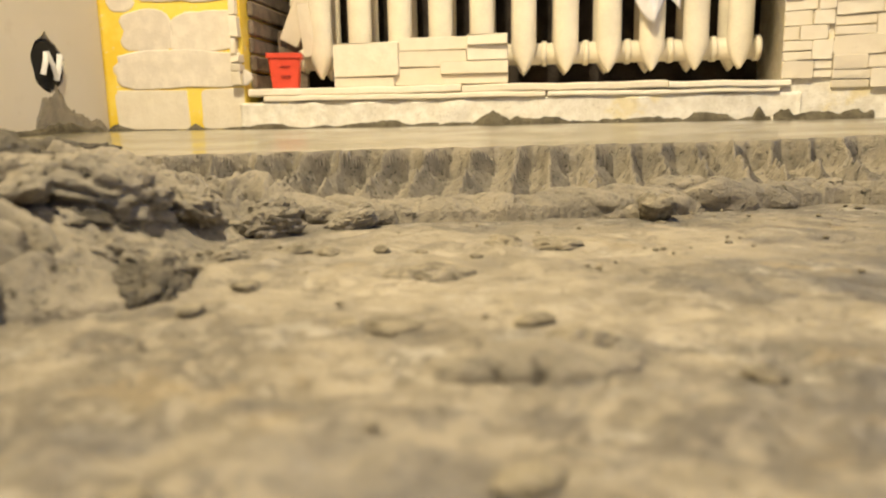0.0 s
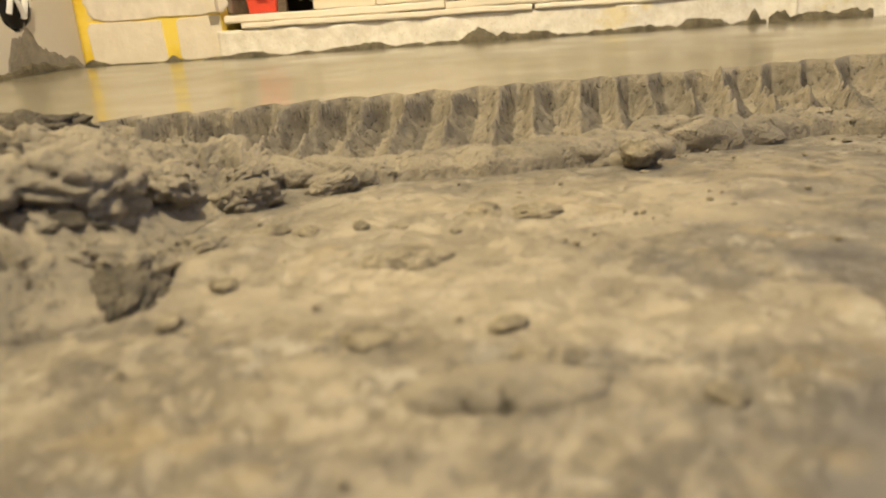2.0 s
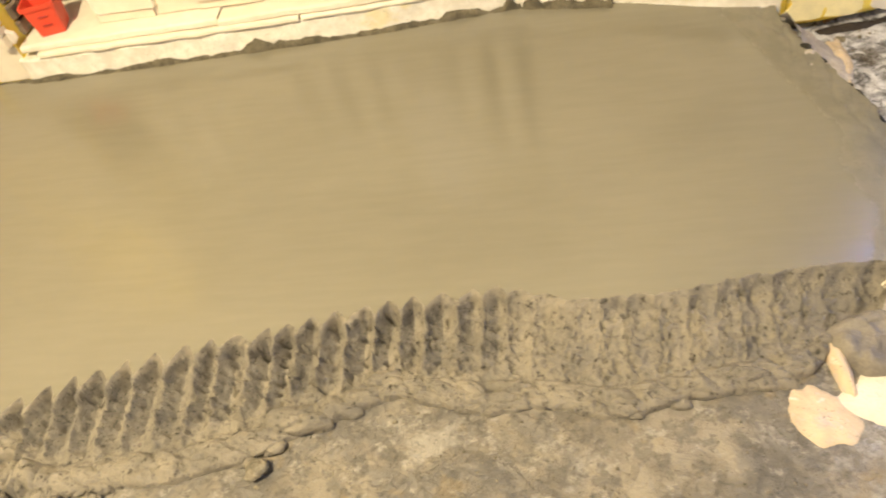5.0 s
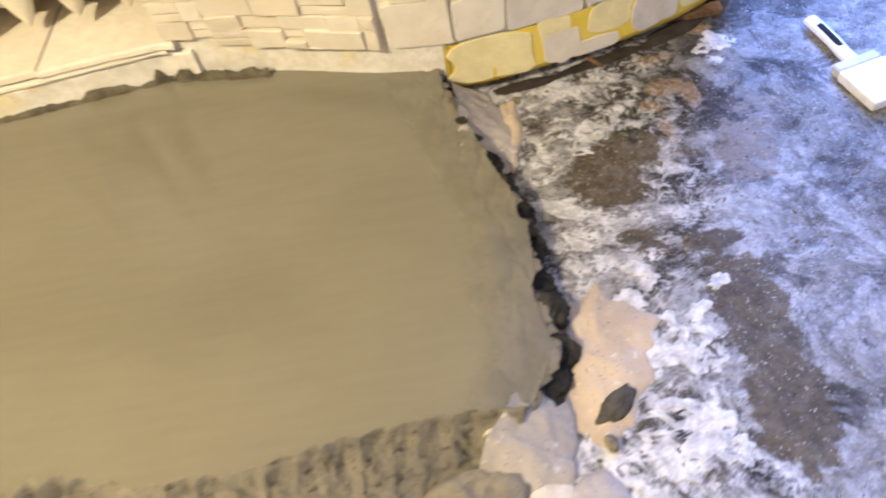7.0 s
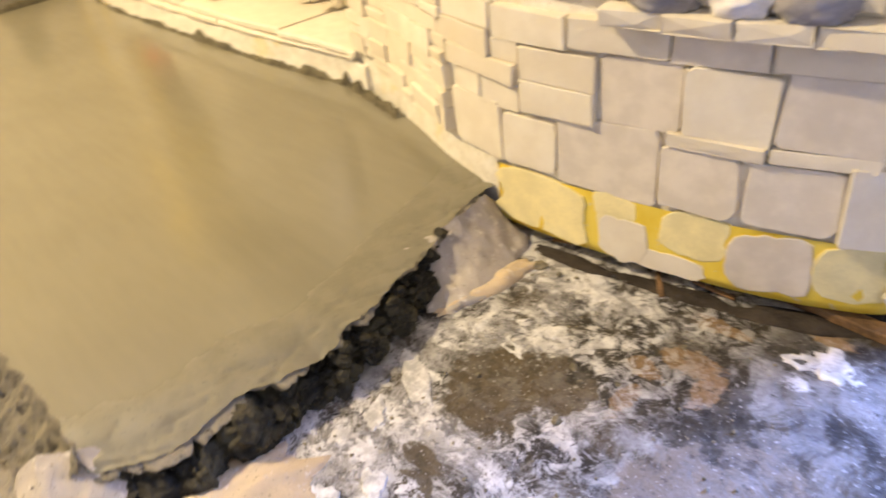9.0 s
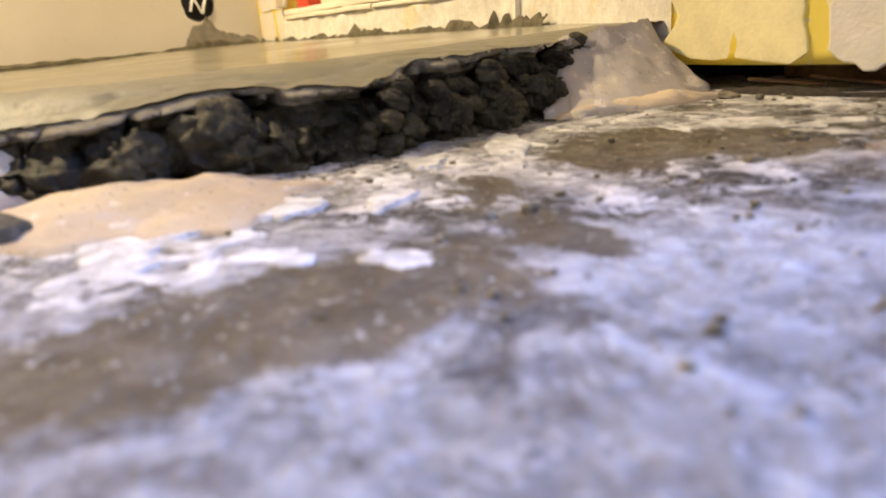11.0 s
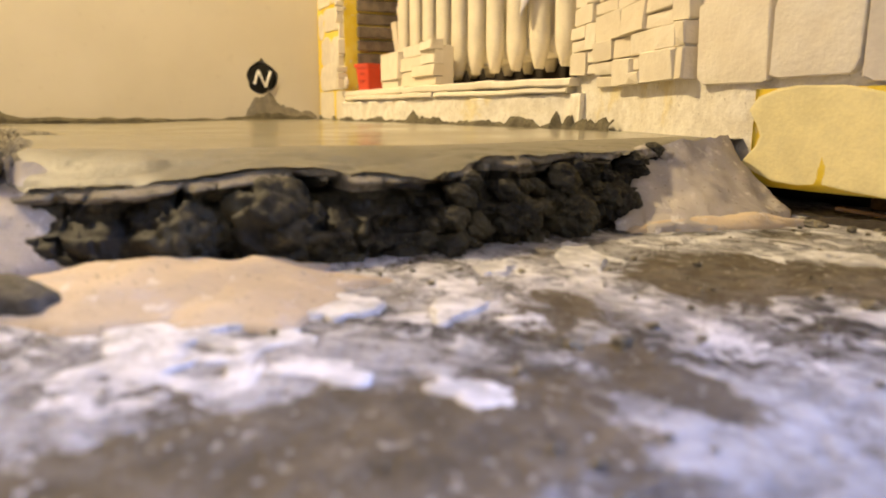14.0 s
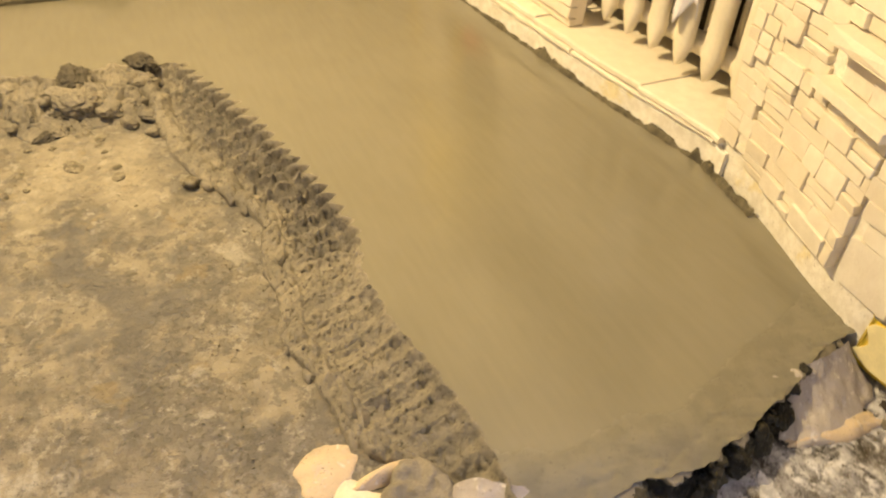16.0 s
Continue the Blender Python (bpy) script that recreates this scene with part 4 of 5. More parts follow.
# ---------------------------------------------------------------- screed
def groove(x):
    """Number and share within it of the trowel groove at x."""
    p = (x - 0.585) / 0.0435 + 0.45 * rough(x, 0.3, 9, 2, 31)
    return np.floor(p), p - np.floor(p)


def screed_height(X, Y):
    top = -0.013 * smooth(-Y, 0.15, 0.75) * (1 - smooth(X, 1.2, 1.8)) + 0.0010 * rough(X, Y, 4, 2, 51)
    # front bank with its trowel cuts: pointed notches, gritty on one face, smooth on the other
    k, f = groove(X + 0.05 * (tip_line(X) - Y) + 0.0022 * rough(X, Y, 70, 3, 50))
    k = k.astype(np.int64)
    peak = 0.46 + 0.16 * lattice(k, k * 0, 5)
    arch = np.where(f < peak, f / peak, 1 - np.clip((f - peak) / (1 - peak), 0, 1) ** 1.15)
    arch = 1 - (1 - arch) ** 1.2
    fresh = 1 - smooth(X, 1.25, 1.65)
    crumbly = smooth(X, 0.85, 1.15) * (0.12 + 0.88 * fresh)
    amp = (0.027 + 0.014 * lattice(k, k * 0 + 3, 9)) * (0.18 + 0.82 * fresh) * (1 - 0.25 * crumbly)
    edge = tip_line(X) + 0.004 - amp * (1 - arch) + 0.003 * rough(X, Y, 110, 3, 52)
    wide = np.maximum(edge - base_line(X) - 0.012 * rough(X, X * 0, 14, 3, 53), 0.05)
    t = (edge - Y) / wide
    tc = np.clip(t, 0, 1.2)
    drop = (0.025 + 0.010 * lattice(k, k * 0 + 7, 4)) * (0.45 + 0.55 * fresh)
    bank = -drop * smooth(tc, -0.02, 0.14) - (0.064 - drop) * np.clip(tc / 0.80, 0, 1) ** 0.9
    fade = smooth(tc, 0.0, 0.06) * (1 - smooth(tc, 0.46, 0.78))
    bank += 0.019 * (1 - arch) ** 1.4 * fade * (0.06 + 0.94 * fresh)
    bank = np.minimum(bank, -0.0015 - 0.035 * tc)
    gritty = np.where(f < peak, 1.0, 0.12)
    body = smooth(tc, 0.015, 0.06) * (1 - smooth(tc, 0.60, 0.78))
    bank += body * (1 - crumbly) * gritty * (0.007 * rough(X, Y, 150, 3, 58, 0.7) - 0.009 * smooth(rough(X, Y, 110, 2, 48), 0.25, 0.5))
    torn = rough(X * 1.2, Y * 1.9, 55, 4, 54, 0.62)
    bank += body * crumbly * (0.009 * np.minimum(torn, 0.2) - 0.017 * smooth(rough(X, Y * 1.5, 70, 3, 49, 0.6), 0.16, 0.36) + 0.002 * rough(X, Y, 230, 2, 47))
    bank += body * (1 - fresh) * (0.010 * rough(X, Y, 24, 3, 44) + 0.004 * rough(X, Y, 60, 3, 45, 0.6))
    ragged = np.exp(-(((1 - arch) - 0.9) / 0.12) ** 2)
    bank += body * ragged * 0.014 * rough(X, Y, 95, 3, 46, 0.6)
    # the squeezed-out foot, folded like a rope
    along = (X + Y * 0.9 + 0.02 * rough(X, Y, 16, 2, 55)) / 0.062
    sausage = np.abs(np.sin(math.pi * along)) ** 0.4
    crack = np.exp(-np.abs(rough(X * 0.6 + Y * 0.5, Y * 2.0, 24, 3, 59)) * 12)
    tall = 0.006 + 0.014 * sausage * (0.8 + 0.5 * rough(X, Y, 9, 2, 60))
    dome = np.clip(1 - ((tc - 0.86) / 0.145) ** 2, 0, 1) ** 0.62
    bank += dome * (np.maximum(tall, 0.006) - 0.010 * crack + 0.0045 * rough(X, Y, 70, 3, 56) + 0.0016 * rough(X, Y, 190, 2, 57))
    bank = np.where(tc > 1.005, -0.2, bank)
    front = np.where(t <= 0, top, top * (1 - np.clip(tc, 0, 1)) + bank)
    # heap of clods on the left of the bare floor
    xc, xb = crest_line(Y) + 0.025 * rough(X, Y, 12, 3, 61), heap_foot(Y) + 0.012 * rough(X * 0, Y, 25, 3, 62)
    u = (X - xc) / np.maximum(xb - xc, 0.05)
    uc = np.clip(u, 0, 1.2)
    wx, wy = X + 0.025 * rough(X, Y, 14, 2, 67), Y + 0.02 * rough(X, Y, 14, 2, 69)
    lumps = 0.020 * rough(wx, wy, 9, 2, 63) - 0.040 * np.exp(-np.abs(rough(wx, wy * 1.4, 13, 2, 70)) * 13) - 0.018 * np.exp(-np.abs(rough(wx, wy, 34, 2, 72)) * 10)
    lumps = lumps + 0.022 + 0.016 * np.abs(rough(wx, wy, 42, 3, 64)) + 0.005 * rough(X, Y, 120, 3, 65, 0.7)
    step = 0.40 * uc + 0.60 * smooth(uc, 0.55, 1.0)
    heap = -0.010 - 0.063 * step - 0.022 * smooth(Y, -1.10, -0.97) + 0.85 * (lumps - 0.012) * smooth(uc, 0.0, 0.10) * (1 - smooth(uc, 0.60, 0.96)) + 0.002
    heap += 0.010 * np.exp(-(((uc - 0.25) / 0.2) ** 2)) * smooth(-Y, 1.08, 1.2)
    heap -= 0.050 * np.exp(-(((uc - 0.14) / 0.09) ** 2)) * smooth(rough(X * 0.4, Y, 11, 2, 68), -0.05, 0.25)
    heap = np.where(uc > 0.95, heap - 0.09 * smooth(uc, 0.95, 1.04), heap)
    heap = np.where(Y < -1.75, -0.2, heap)
    lower = np.maximum(np.where(t > 1.19, -0.2, front), np.where(u > 1.19, -0.2, heap))
    z = np.where((t <= 0) | (u <= 0), top, lower)
    rim = smooth(X - right_line(Y), -0.06, 0.0)
    # the torn side of each cut, coloured darker as the side in shade
    torn_shaded_face = (f < peak) & (body * fresh > 0.35) & (t < 0.60) & (front > heap)
    near_edge = X - right_line(Y)
    sag = droop(Y) * smooth(near_edge, -0.085, 0.01) ** 1.5
    cracks = 0.004 * np.exp(-np.abs(rough(X * 1.3 - Y * 0.2, Y * 0.5, 26, 3, 73)) * 22) * smooth(near_edge, -0.075, -0.02)
    z = z - np.where((t <= 0) | (u <= 0), sag + cracks, 0)
    return z + 0.0006 * rim * rough(X, Y, 40, 3, 66) + 0.0022 * smooth(near_edge, -0.05, 0.0) * rough(X, Y, 55, 3, 74), ((t <= 0) | (u <= 0)), torn_shaded_face


def make_screed_slab():
    thing = empty("screed", (1.0, -0.4, FLOOR))
    tagged(thing, "fresh wet cement screed with a trowelled scalloped bank", "screed")
    xs = np.concatenate([np.arange(0.0, 0.42, 0.012), np.arange(0.42, 1.95, 0.0023), np.arange(1.95, 2.20, 0.0035)])
    ys = np.concatenate([np.arange(-1.76, -1.50, 0.010), np.arange(-1.50, -0.66, 0.0023), np.arange(-0.66, 0.09, 0.0045)])
    X, Y = np.meshgrid(xs, ys)
    limit = right_line(Y) + 0.014 * rough(X * 0, Y, 19, 5, 71, 0.62)
    over_x = X > limit
    X2 = np.minimum(X, limit)
    over_y = Y > back_line(X2) + 0.008
    Y2 = np.minimum(Y, back_line(X2) + 0.008)
    Z, top, torn = screed_height(X2, Y2)
    gone = Z < FLOOR - 0.006
    n, m = len(xs), len(ys)
    idx = np.arange(n * m).reshape(m, n)
    quad = np.stack([idx[:-1, :-1], idx[:-1, 1:], idx[1:, 1:], idx[1:, :-1]], -1).reshape(-1, 4)
    flat = lambda a: a.ravel()[quad]  # noqa: E731
    keep = ~(flat(gone).all(1) | flat(over_x).all(1) | flat(over_y).all(1))
    quad = quad[keep]
    is_top = flat(top).all(1)
    P = np.stack([X2 - 1.0, Y2 + 0.4, Z - FLOOR], -1).reshape(-1, 3)
    for name, mat, pick in (("surface", SCREED, is_top), ("bank", MORTAR, ~is_top)):
        q = quad[pick]
        used, inv = np.unique(q, return_inverse=True)
        ob = mesh_object(name, P[used].tolist(), inv.reshape(-1, 4).tolist(), [mat, SHADED_GRIT if name == "bank" else LIP], thing)
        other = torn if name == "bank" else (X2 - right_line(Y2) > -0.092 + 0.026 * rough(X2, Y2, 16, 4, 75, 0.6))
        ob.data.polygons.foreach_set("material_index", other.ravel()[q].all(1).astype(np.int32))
    # the broken edge towards the doorway
    rows, cols = 54, 560
    faces = []
    Q, W = np.meshgrid(np.linspace(0, 1, rows), np.linspace(0.085, 0.775, cols))
    ey = -W
    lip_z = -0.0004 - droop(ey) + 0.0022 * rough(right_line(ey), ey, 55, 3, 74)
    ez = lip_z - (0.080 + lip_z) * Q
    ex = right_line(ey) + 0.014 * rough(W * 0, ey, 19, 5, 71, 0.62) - 0.003
    vy, vz = ey + 0.012 * rough(ey, ez, 26, 2, 78), ez * 1.25 + 0.012 * rough(ey, ez, 26, 2, 79)
    clods = 0.026 * rough(vy, vz, 13, 2, 81) + 0.014 - 0.034 * np.exp(-np.abs(rough(vy, vz, 15, 2, 82)) * 11)
    clods = clods - 0.014 * np.exp(-np.abs(rough(vy, vz, 36, 2, 87)) * 9) + 0.012 * np.abs(rough(vy, vz, 40, 3, 86)) + 0.004 * rough(ey, ez, 130, 3, 83, 0.65)
    shelf = -0.016 * smooth(Q, 0.04, 0.16) * (1 - smooth(Q, 0.25, 0.5)) + 0.010 * smooth(Q, 0.3, 0.6)
    ex = ex + np.minimum(clods, 0.028) * smooth(Q, 0.0, 0.12) + shelf
    ez = ez + 0.006 * rough(ey, Q, 30, 3, 88) * smooth(Q, 0.1, 0.3)
    verts = np.stack([ex - 1.0, ey + 0.4 + 0.006 * rough(ey, ez, 50, 2, 85), ez - FLOOR], -1).reshape(-1, 3).tolist()
    for i in range(cols - 1):
        for j in range(rows - 1):
            v = i * rows + j
            faces.append((v, v + 1, v + rows + 1, v + rows))
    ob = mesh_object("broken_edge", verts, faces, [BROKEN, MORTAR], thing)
    # the upper rim takes the lighter mortar, painted as catching the light
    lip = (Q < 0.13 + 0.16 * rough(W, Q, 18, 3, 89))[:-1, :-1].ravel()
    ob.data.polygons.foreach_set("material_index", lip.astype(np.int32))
    tagged(ob, "damp broken edge of the screed, shade put into its colour")


make_screed_slab()

# ---------------------------------------------------------------- radiator in its niche
def column_mesh(depth, z0, z1, wide=0.030, thick=0.020):
    """A cast-iron column with a pointed foot, round the z axis at y = depth."""
    bm, rings = bmesh.new(), []
    prof = [(0.0, 0.04), (0.008, 0.28), (0.022, 0.58), (0.042, 0.85), (0.062, 1.0), (0.5, 1.0)]
    tall = z1 - z0
    marks = [(z0 + a, s) for a, s in prof[:-1]] + [(z1 - a, s) for a, s in prof[-2::-1]]
    for z, s in marks:
        rings.append([bm.verts.new((wide * s * math.cos(a), depth + thick * (0.55 + 0.45 * s) * math.sin(a), z)) for a in (2 * math.pi * k / 16 for k in range(16))])
    for r, t in zip(rings, rings[1:]):
        for k in range(16):
            bm.faces.new((r[k], r[(k + 1) % 16], t[(k + 1) % 16], t[k]))
    bm.faces.new(rings[0][::-1])
    bm.faces.new(rings[-1])
    return bm


def make_radiator():
    thing = empty("radiator", (0.99, 0.205, 0.118))
    tagged(thing, "cream enamelled cast-iron column radiator in a niche", "radiator")
    bm = bmesh.new()
    for y in (-0.045, 0.045):
        tmp, one = bpy.data.meshes.new("tmp"), column_mesh(y, 0.0, 0.58)
        one.to_mesh(tmp)
        one.free()
        bm.from_mesh(tmp)
        bpy.data.meshes.remove(tmp)
    for z in (0.050, 0.530):
        for r, depth, x in ((0.026, 0.0996, 0.0), (0.030, 0.012, 0.05)):
            bmesh.ops.create_cone(bm, cap_ends=True, segments=20, radius1=r, radius2=r, depth=depth, matrix=Matrix.Translation((x, 0, z)) @ Matrix.Rotation(radians(90), 4, "Y"))
        box(-0.014, 0.014, -0.05, 0.05, z - 0.02, z + 0.02, 0.004, 1, bm)
    first = part("section", bm, ENAMEL, thing, shade=True)
    first.location = (0.49 - 0.99, 0, 0)
    for n in range(1, 11):
        ob = new("section", first.data)
        ob.parent = thing
        ob.location = (0.49 + 0.1002 * n - 0.99, 0, 0)
    bm = bmesh.new()
    bmesh.ops.create_cone(bm, cap_ends=True, segments=20, radius1=0.034, radius2=0.022, depth=0.03, matrix=Matrix.Translation((-0.565, 0, 0.05)) @ Matrix.Rotation(radians(-90), 4, "Y"))
    part("plug", bm, ENAMEL, thing)
    for x in (-0.3, 0.3):
        part("bracket", box(x - 0.012, x + 0.012, -0.02, 0.155, 0.49, 0.51, 0.003), DARK, thing)


make_radiator()


def make_cloth():
    nx, nz = 46, 50
    verts, faces = [], []
    for j in range(nz + 1):
        for i in range(nx + 1):
            a, b = i / nx, j / nz
            bottom = 0.236 + 0.075 * abs(a - 0.62) * 2 + 0.02 * math.sin(a * 9)
            if a > 0.8:
                bottom -= 0.05 * (a - 0.8) * 5
            z = bottom + (0.715 - bottom) * b
            x = 1.265 + (a - 0.5) * (0.15 - 0.03 * (1 - b)) + 0.03 * (1 - b) * (a - 0.3)
            y = 0.128 - 0.010 * math.sin(a * 13 + 2 * b) * (1.2 - b) - 0.006 * float(rough(a, b, 7, 3, 91))
            verts.append((x, y, z))
    for i in range(nx + 1):
        a = i / nx
        verts.append((1.265 + (a - 0.5) * 0.15, 0.20, 0.722))
    row = nx + 1
    faces = [(j * row + i, j * row + i + 1, (j + 1) * row + i + 1, (j + 1) * row + i) for j in range(nz + 1) for i in range(nx)]
    ob = mesh_object("cloth", verts, faces, CLOTH)
    mod = ob.modifiers.new("thickness", "SOLIDIFY")
    mod.thickness = 0.002
    tagged(ob, "white rag hanging over the radiator", "cloth")


make_cloth()

# low stone facing in front of the radiator's left half
facing = empty("stone_facing", (0.75, 0.10, 0.093))
tagged(facing, "low cream stone facing standing on the ledge", "stone facing")
part("core", box(-0.205, 0.2, -0.018, 0.018, 0.0, 0.098, 0.003), STONE, facing)
for k, (x0, x1, z0, z1, d) in enumerate(((0.545, 0.70, 0.118, 0.192, 0.022), (0.70, 0.86, 0.135, 0.172, 0.014), (0.70, 0.865, 0.174, 0.202, 0.008), (0.862, 0.955, 0.182, 0.206, 0.026),
                                        (0.862, 0.955, 0.148, 0.180, 0.020), (0.80, 0.955, 0.118, 0.146, 0.022), (0.545, 0.69, 0.094, 0.116, 0.018), (0.69, 0.80, 0.095, 0.133, 0.012), (0.80, 0.955, 0.095, 0.116, 0.016))):
    put_stone(facing, stone_mesh(x1 - x0, z1 - z0, d, k + 120, 0.0), STONE, pose((x0 + x1) / 2 - 0.75, -0.018, (z0 + z1) / 2 - 0.093))

# stone offcuts leaning beside the radiator
for k, (x, y, z, w, h, ry) in enumerate(((0.425, 0.20, 0.27, 0.05, 0.13, 24), (0.455, 0.17, 0.24, 0.032, 0.13, -6), (0.478, 0.18, 0.29, 0.022, 0.12, -14), (0.40, 0.22, 0.17, 0.07, 0.15, 0), (0.435, 0.23, 0.37, 0.06, 0.14, 8))):
    me = stone_mesh(w, h, 0.03, k + 140, 0.03)
    me.materials.append(STONE if k != 3 else BROWN)
    ob = new("stone_offcut", me)
    ob.matrix_world = pose(x, y, z, 6, ry, 10)
    tagged(ob, "rough stone offcut wedged beside the radiator", "stone", "stone offcuts")

# red tub
tub = empty("red_tub", (0.425, 0.072, 0.094))
tub.rotation_euler.z = radians(14)
tagged(tub, "small red plastic tub standing on the ledge", "tub")
bm = bmesh.new()
rings = []
for z, r in ((0.0, 0.030), (0.068, 0.037), (0.069, 0.041), (0.080, 0.0415), (0.080, 0.038), (0.006, 0.028)):
    rings.append([bm.verts.new((sx * r, sy * r, z)) for sx, sy in ((-0.9, -1), (0.9, -1), (1, -0.9), (1, 0.9), (0.9, 1), (-0.9, 1), (-1, 0.9), (-1, -0.9))])
for r, t in zip(rings, rings[1:]):
    for k in range(8):
        bm.faces.new((r[k], r[(k + 1) % 8], t[(k + 1) % 8], t[k]))
bm.faces.new(rings[0][::-1])
bm.faces.new(rings[-1])
part("body", bm, RED, tub)
for z in (0.026, 0.048):
    part("slot", box(-0.009, 0.013, -0.0385 + 0.0005 * (z < 0.03), -0.0325, z, z + 0.003, 0.0008), RED_DARK, tub)

# ---------------------------------------------------------------- plaster, lumps and tools on the floor
wedge("plaster_mound", ((2.03, -0.80, -0.050), (2.055, -0.755, -0.015), (2.09, -0.715, -0.010), (2.11, -0.655, -0.030)), ((2.11, -0.85), (2.165, -0.80), (2.180, -0.72), (2.165, -0.640)), CREAM, 3, 0.006, 1.1, "pale plaster heap against the screed's corner", "plaster")
patch("plaster_crust", 2.175, -0.870, 0.050, 0.080, 0.016, CREAM, 5, -0.1, label="greyish plaster crust beside the aluminium rule", category="plaster", lumpy=0.5)
patch("plaster_puddle", 2.215, -0.645, 0.082, 0.150, 0.013, CREAM_WARM, 4, -0.1, lumpy=0.55, cut=1.3, label="thin cream plaster puddle on the painted floor", category="plaster")
patch("plaster_puddle", 2.060, -0.908, 0.115, 0.056, 0.014, SPILL, 6, 0.05, label="white plaster spill beside the aluminium rule", category="plaster", lumpy=0.3)
patch("plaster_puddle", 2.115, -0.845, 0.045, 0.075, 0.022, SPILL, 16, -0.1, label="white plaster streak running up the heap", category="plaster", lumpy=0.3, steep=1.6)
patch("plaster_puddle", 1.968, -0.855, 0.014, 0.060, 0.022, CREAM_WARM, 18, 0.1, label="cream plaster streak on the mortar's side", category="plaster", lumpy=0.3)
patch("plaster_puddle", 1.925, -0.930, 0.042, 0.058, 0.009, CREAM_WARM, 7, 0.5, label="cream plaster splash on the cement floor", category="plaster")
patch("plaster_puddle", 2.262, -0.605, 0.055, 0.050, 0.007, CREAM_WARM, 44, 0.3, lumpy=0.4, cut=1.3, label="cream plaster lobe spread over the painted floor", category="plaster")
patch("mortar_cake", 2.032, -0.822, 0.078, 0.052, 0.030, GREY, 8, 0.15, label="smooth grey mortar cake at the bank's end", category="mortar", steep=9, lumpy=0.45)
patch("mortar_cake", 2.045, -0.790, 0.060, 0.018, 0.036, GREY, 19, 0.15, label="grey mortar flap folded over the cake", category="mortar", steep=3, lumpy=0.3)
for k, (x, y, rx, ry) in enumerate(((2.290, -0.556, 0.020, 0.015), (2.318, -0.608, 0.024, 0.018), (2.300, -0.650, 0.026, 0.016), (2.335, -0.652, 0.022, 0.014), (2.362, -0.632, 0.018, 0.020), (2.375, -0.590, 0.020, 0.013), (2.310, -0.500, 0.022, 0.012),
                                    (2.305, -0.738, 0.034, 0.018), (2.350, -0.752, 0.022, 0.020), (2.322, -0.785, 0.030, 0.016), (2.362, -0.795, 0.022, 0.020), (2.272, -0.800, 0.016, 0.024), (2.300, -0.815, 0.012, 0.012), (2.275, -0.768, 0.018, 0.012), (2.215, -0.795, 0.040, 0.014),
                                    (2.315, -0.190, 0.030, 0.016), (2.345, -0.180, 0.018, 0.012), (2.225, -0.365, 0.038, 0.013), (2.585, -0.015, 0.024, 0.018), (2.555, -0.035, 0.014, 0.010), (2.420, -0.545, 0.016, 0.010), (2.235, -0.435, 0.022, 0.010), (2.275, -0.245, 0.018, 0.009))):
    patch("paint_flake", x, y, rx * 1.3, ry * 1.25, 0.0014, FLAKE, 200 + k, 0.9 * math.sin(k * 1.7), label="thick white paint flake stuck to the floor", category="paint flake", steep=8, lumpy=0.7, cut=2.1, group="paint flakes", hole=0.38 if k % 3 == 1 else 0.0)
patch("plaster_lump", 2.080, -0.735, 0.034, 0.020, 0.056, SPILL, 12, 0.3, lumpy=0.7, cut=1.8, label="white plaster lump on the screed's corner", category="plaster", steep=3)
patch("mortar_lump", 2.231, -0.713, 0.017, 0.036, 0.009, DARK_MORTAR, 9, -0.9, FLOOR + 0.009, label="dark lens-shaped mortar lump on cream plaster", category="mortar", steep=2.5, lumpy=0.1)
patch("mortar_lump", 2.212, -0.765, 0.009, 0.013, 0.009, DUSTY, 10, 0.4, FLOOR + 0.008, label="small dark mortar lump on cream plaster", category="mortar")


fillet = wedge("plaster_fillet", ((2.075, -0.235, -0.020), (2.080, -0.19, -0.008), (2.083, -0.15, -0.003), (2.078, -0.10, 0.000), (2.066, -0.052, 0.003)), ((2.145, -0.272), (2.172, -0.25), (2.188, -0.20), (2.168, -0.12), (2.128, -0.046)), CREAM, 31, 0.0055, 0.75, "broken cream plaster fillet beside the yellow pier foot", "plaster")
patch("rim", 2.168, -0.170, 0.022, 0.095, 0.012, CREAM_WARM, 33, -0.15, label="thin warm cream rim", steep=3, lumpy=0.4, parent=fillet)
for k, (x, y, size) in enumerate(((2.086, -0.205, 0.024), (2.082, -0.245, 0.020), (2.092, -0.178, 0.016))):
    ob = new("plaster_lump", clod_mesh("plaster_lump", 50 + k, 0.55, 4))
    ob.data.materials.append(CREAM)
    ob.matrix_world = pose(x, y, -0.016, 0, 0, 55 * k) @ Matrix.Diagonal((size, size, size, 1))
    tagged(ob, "small broken plaster lump at the screed's end", "plaster", "plaster lumps")

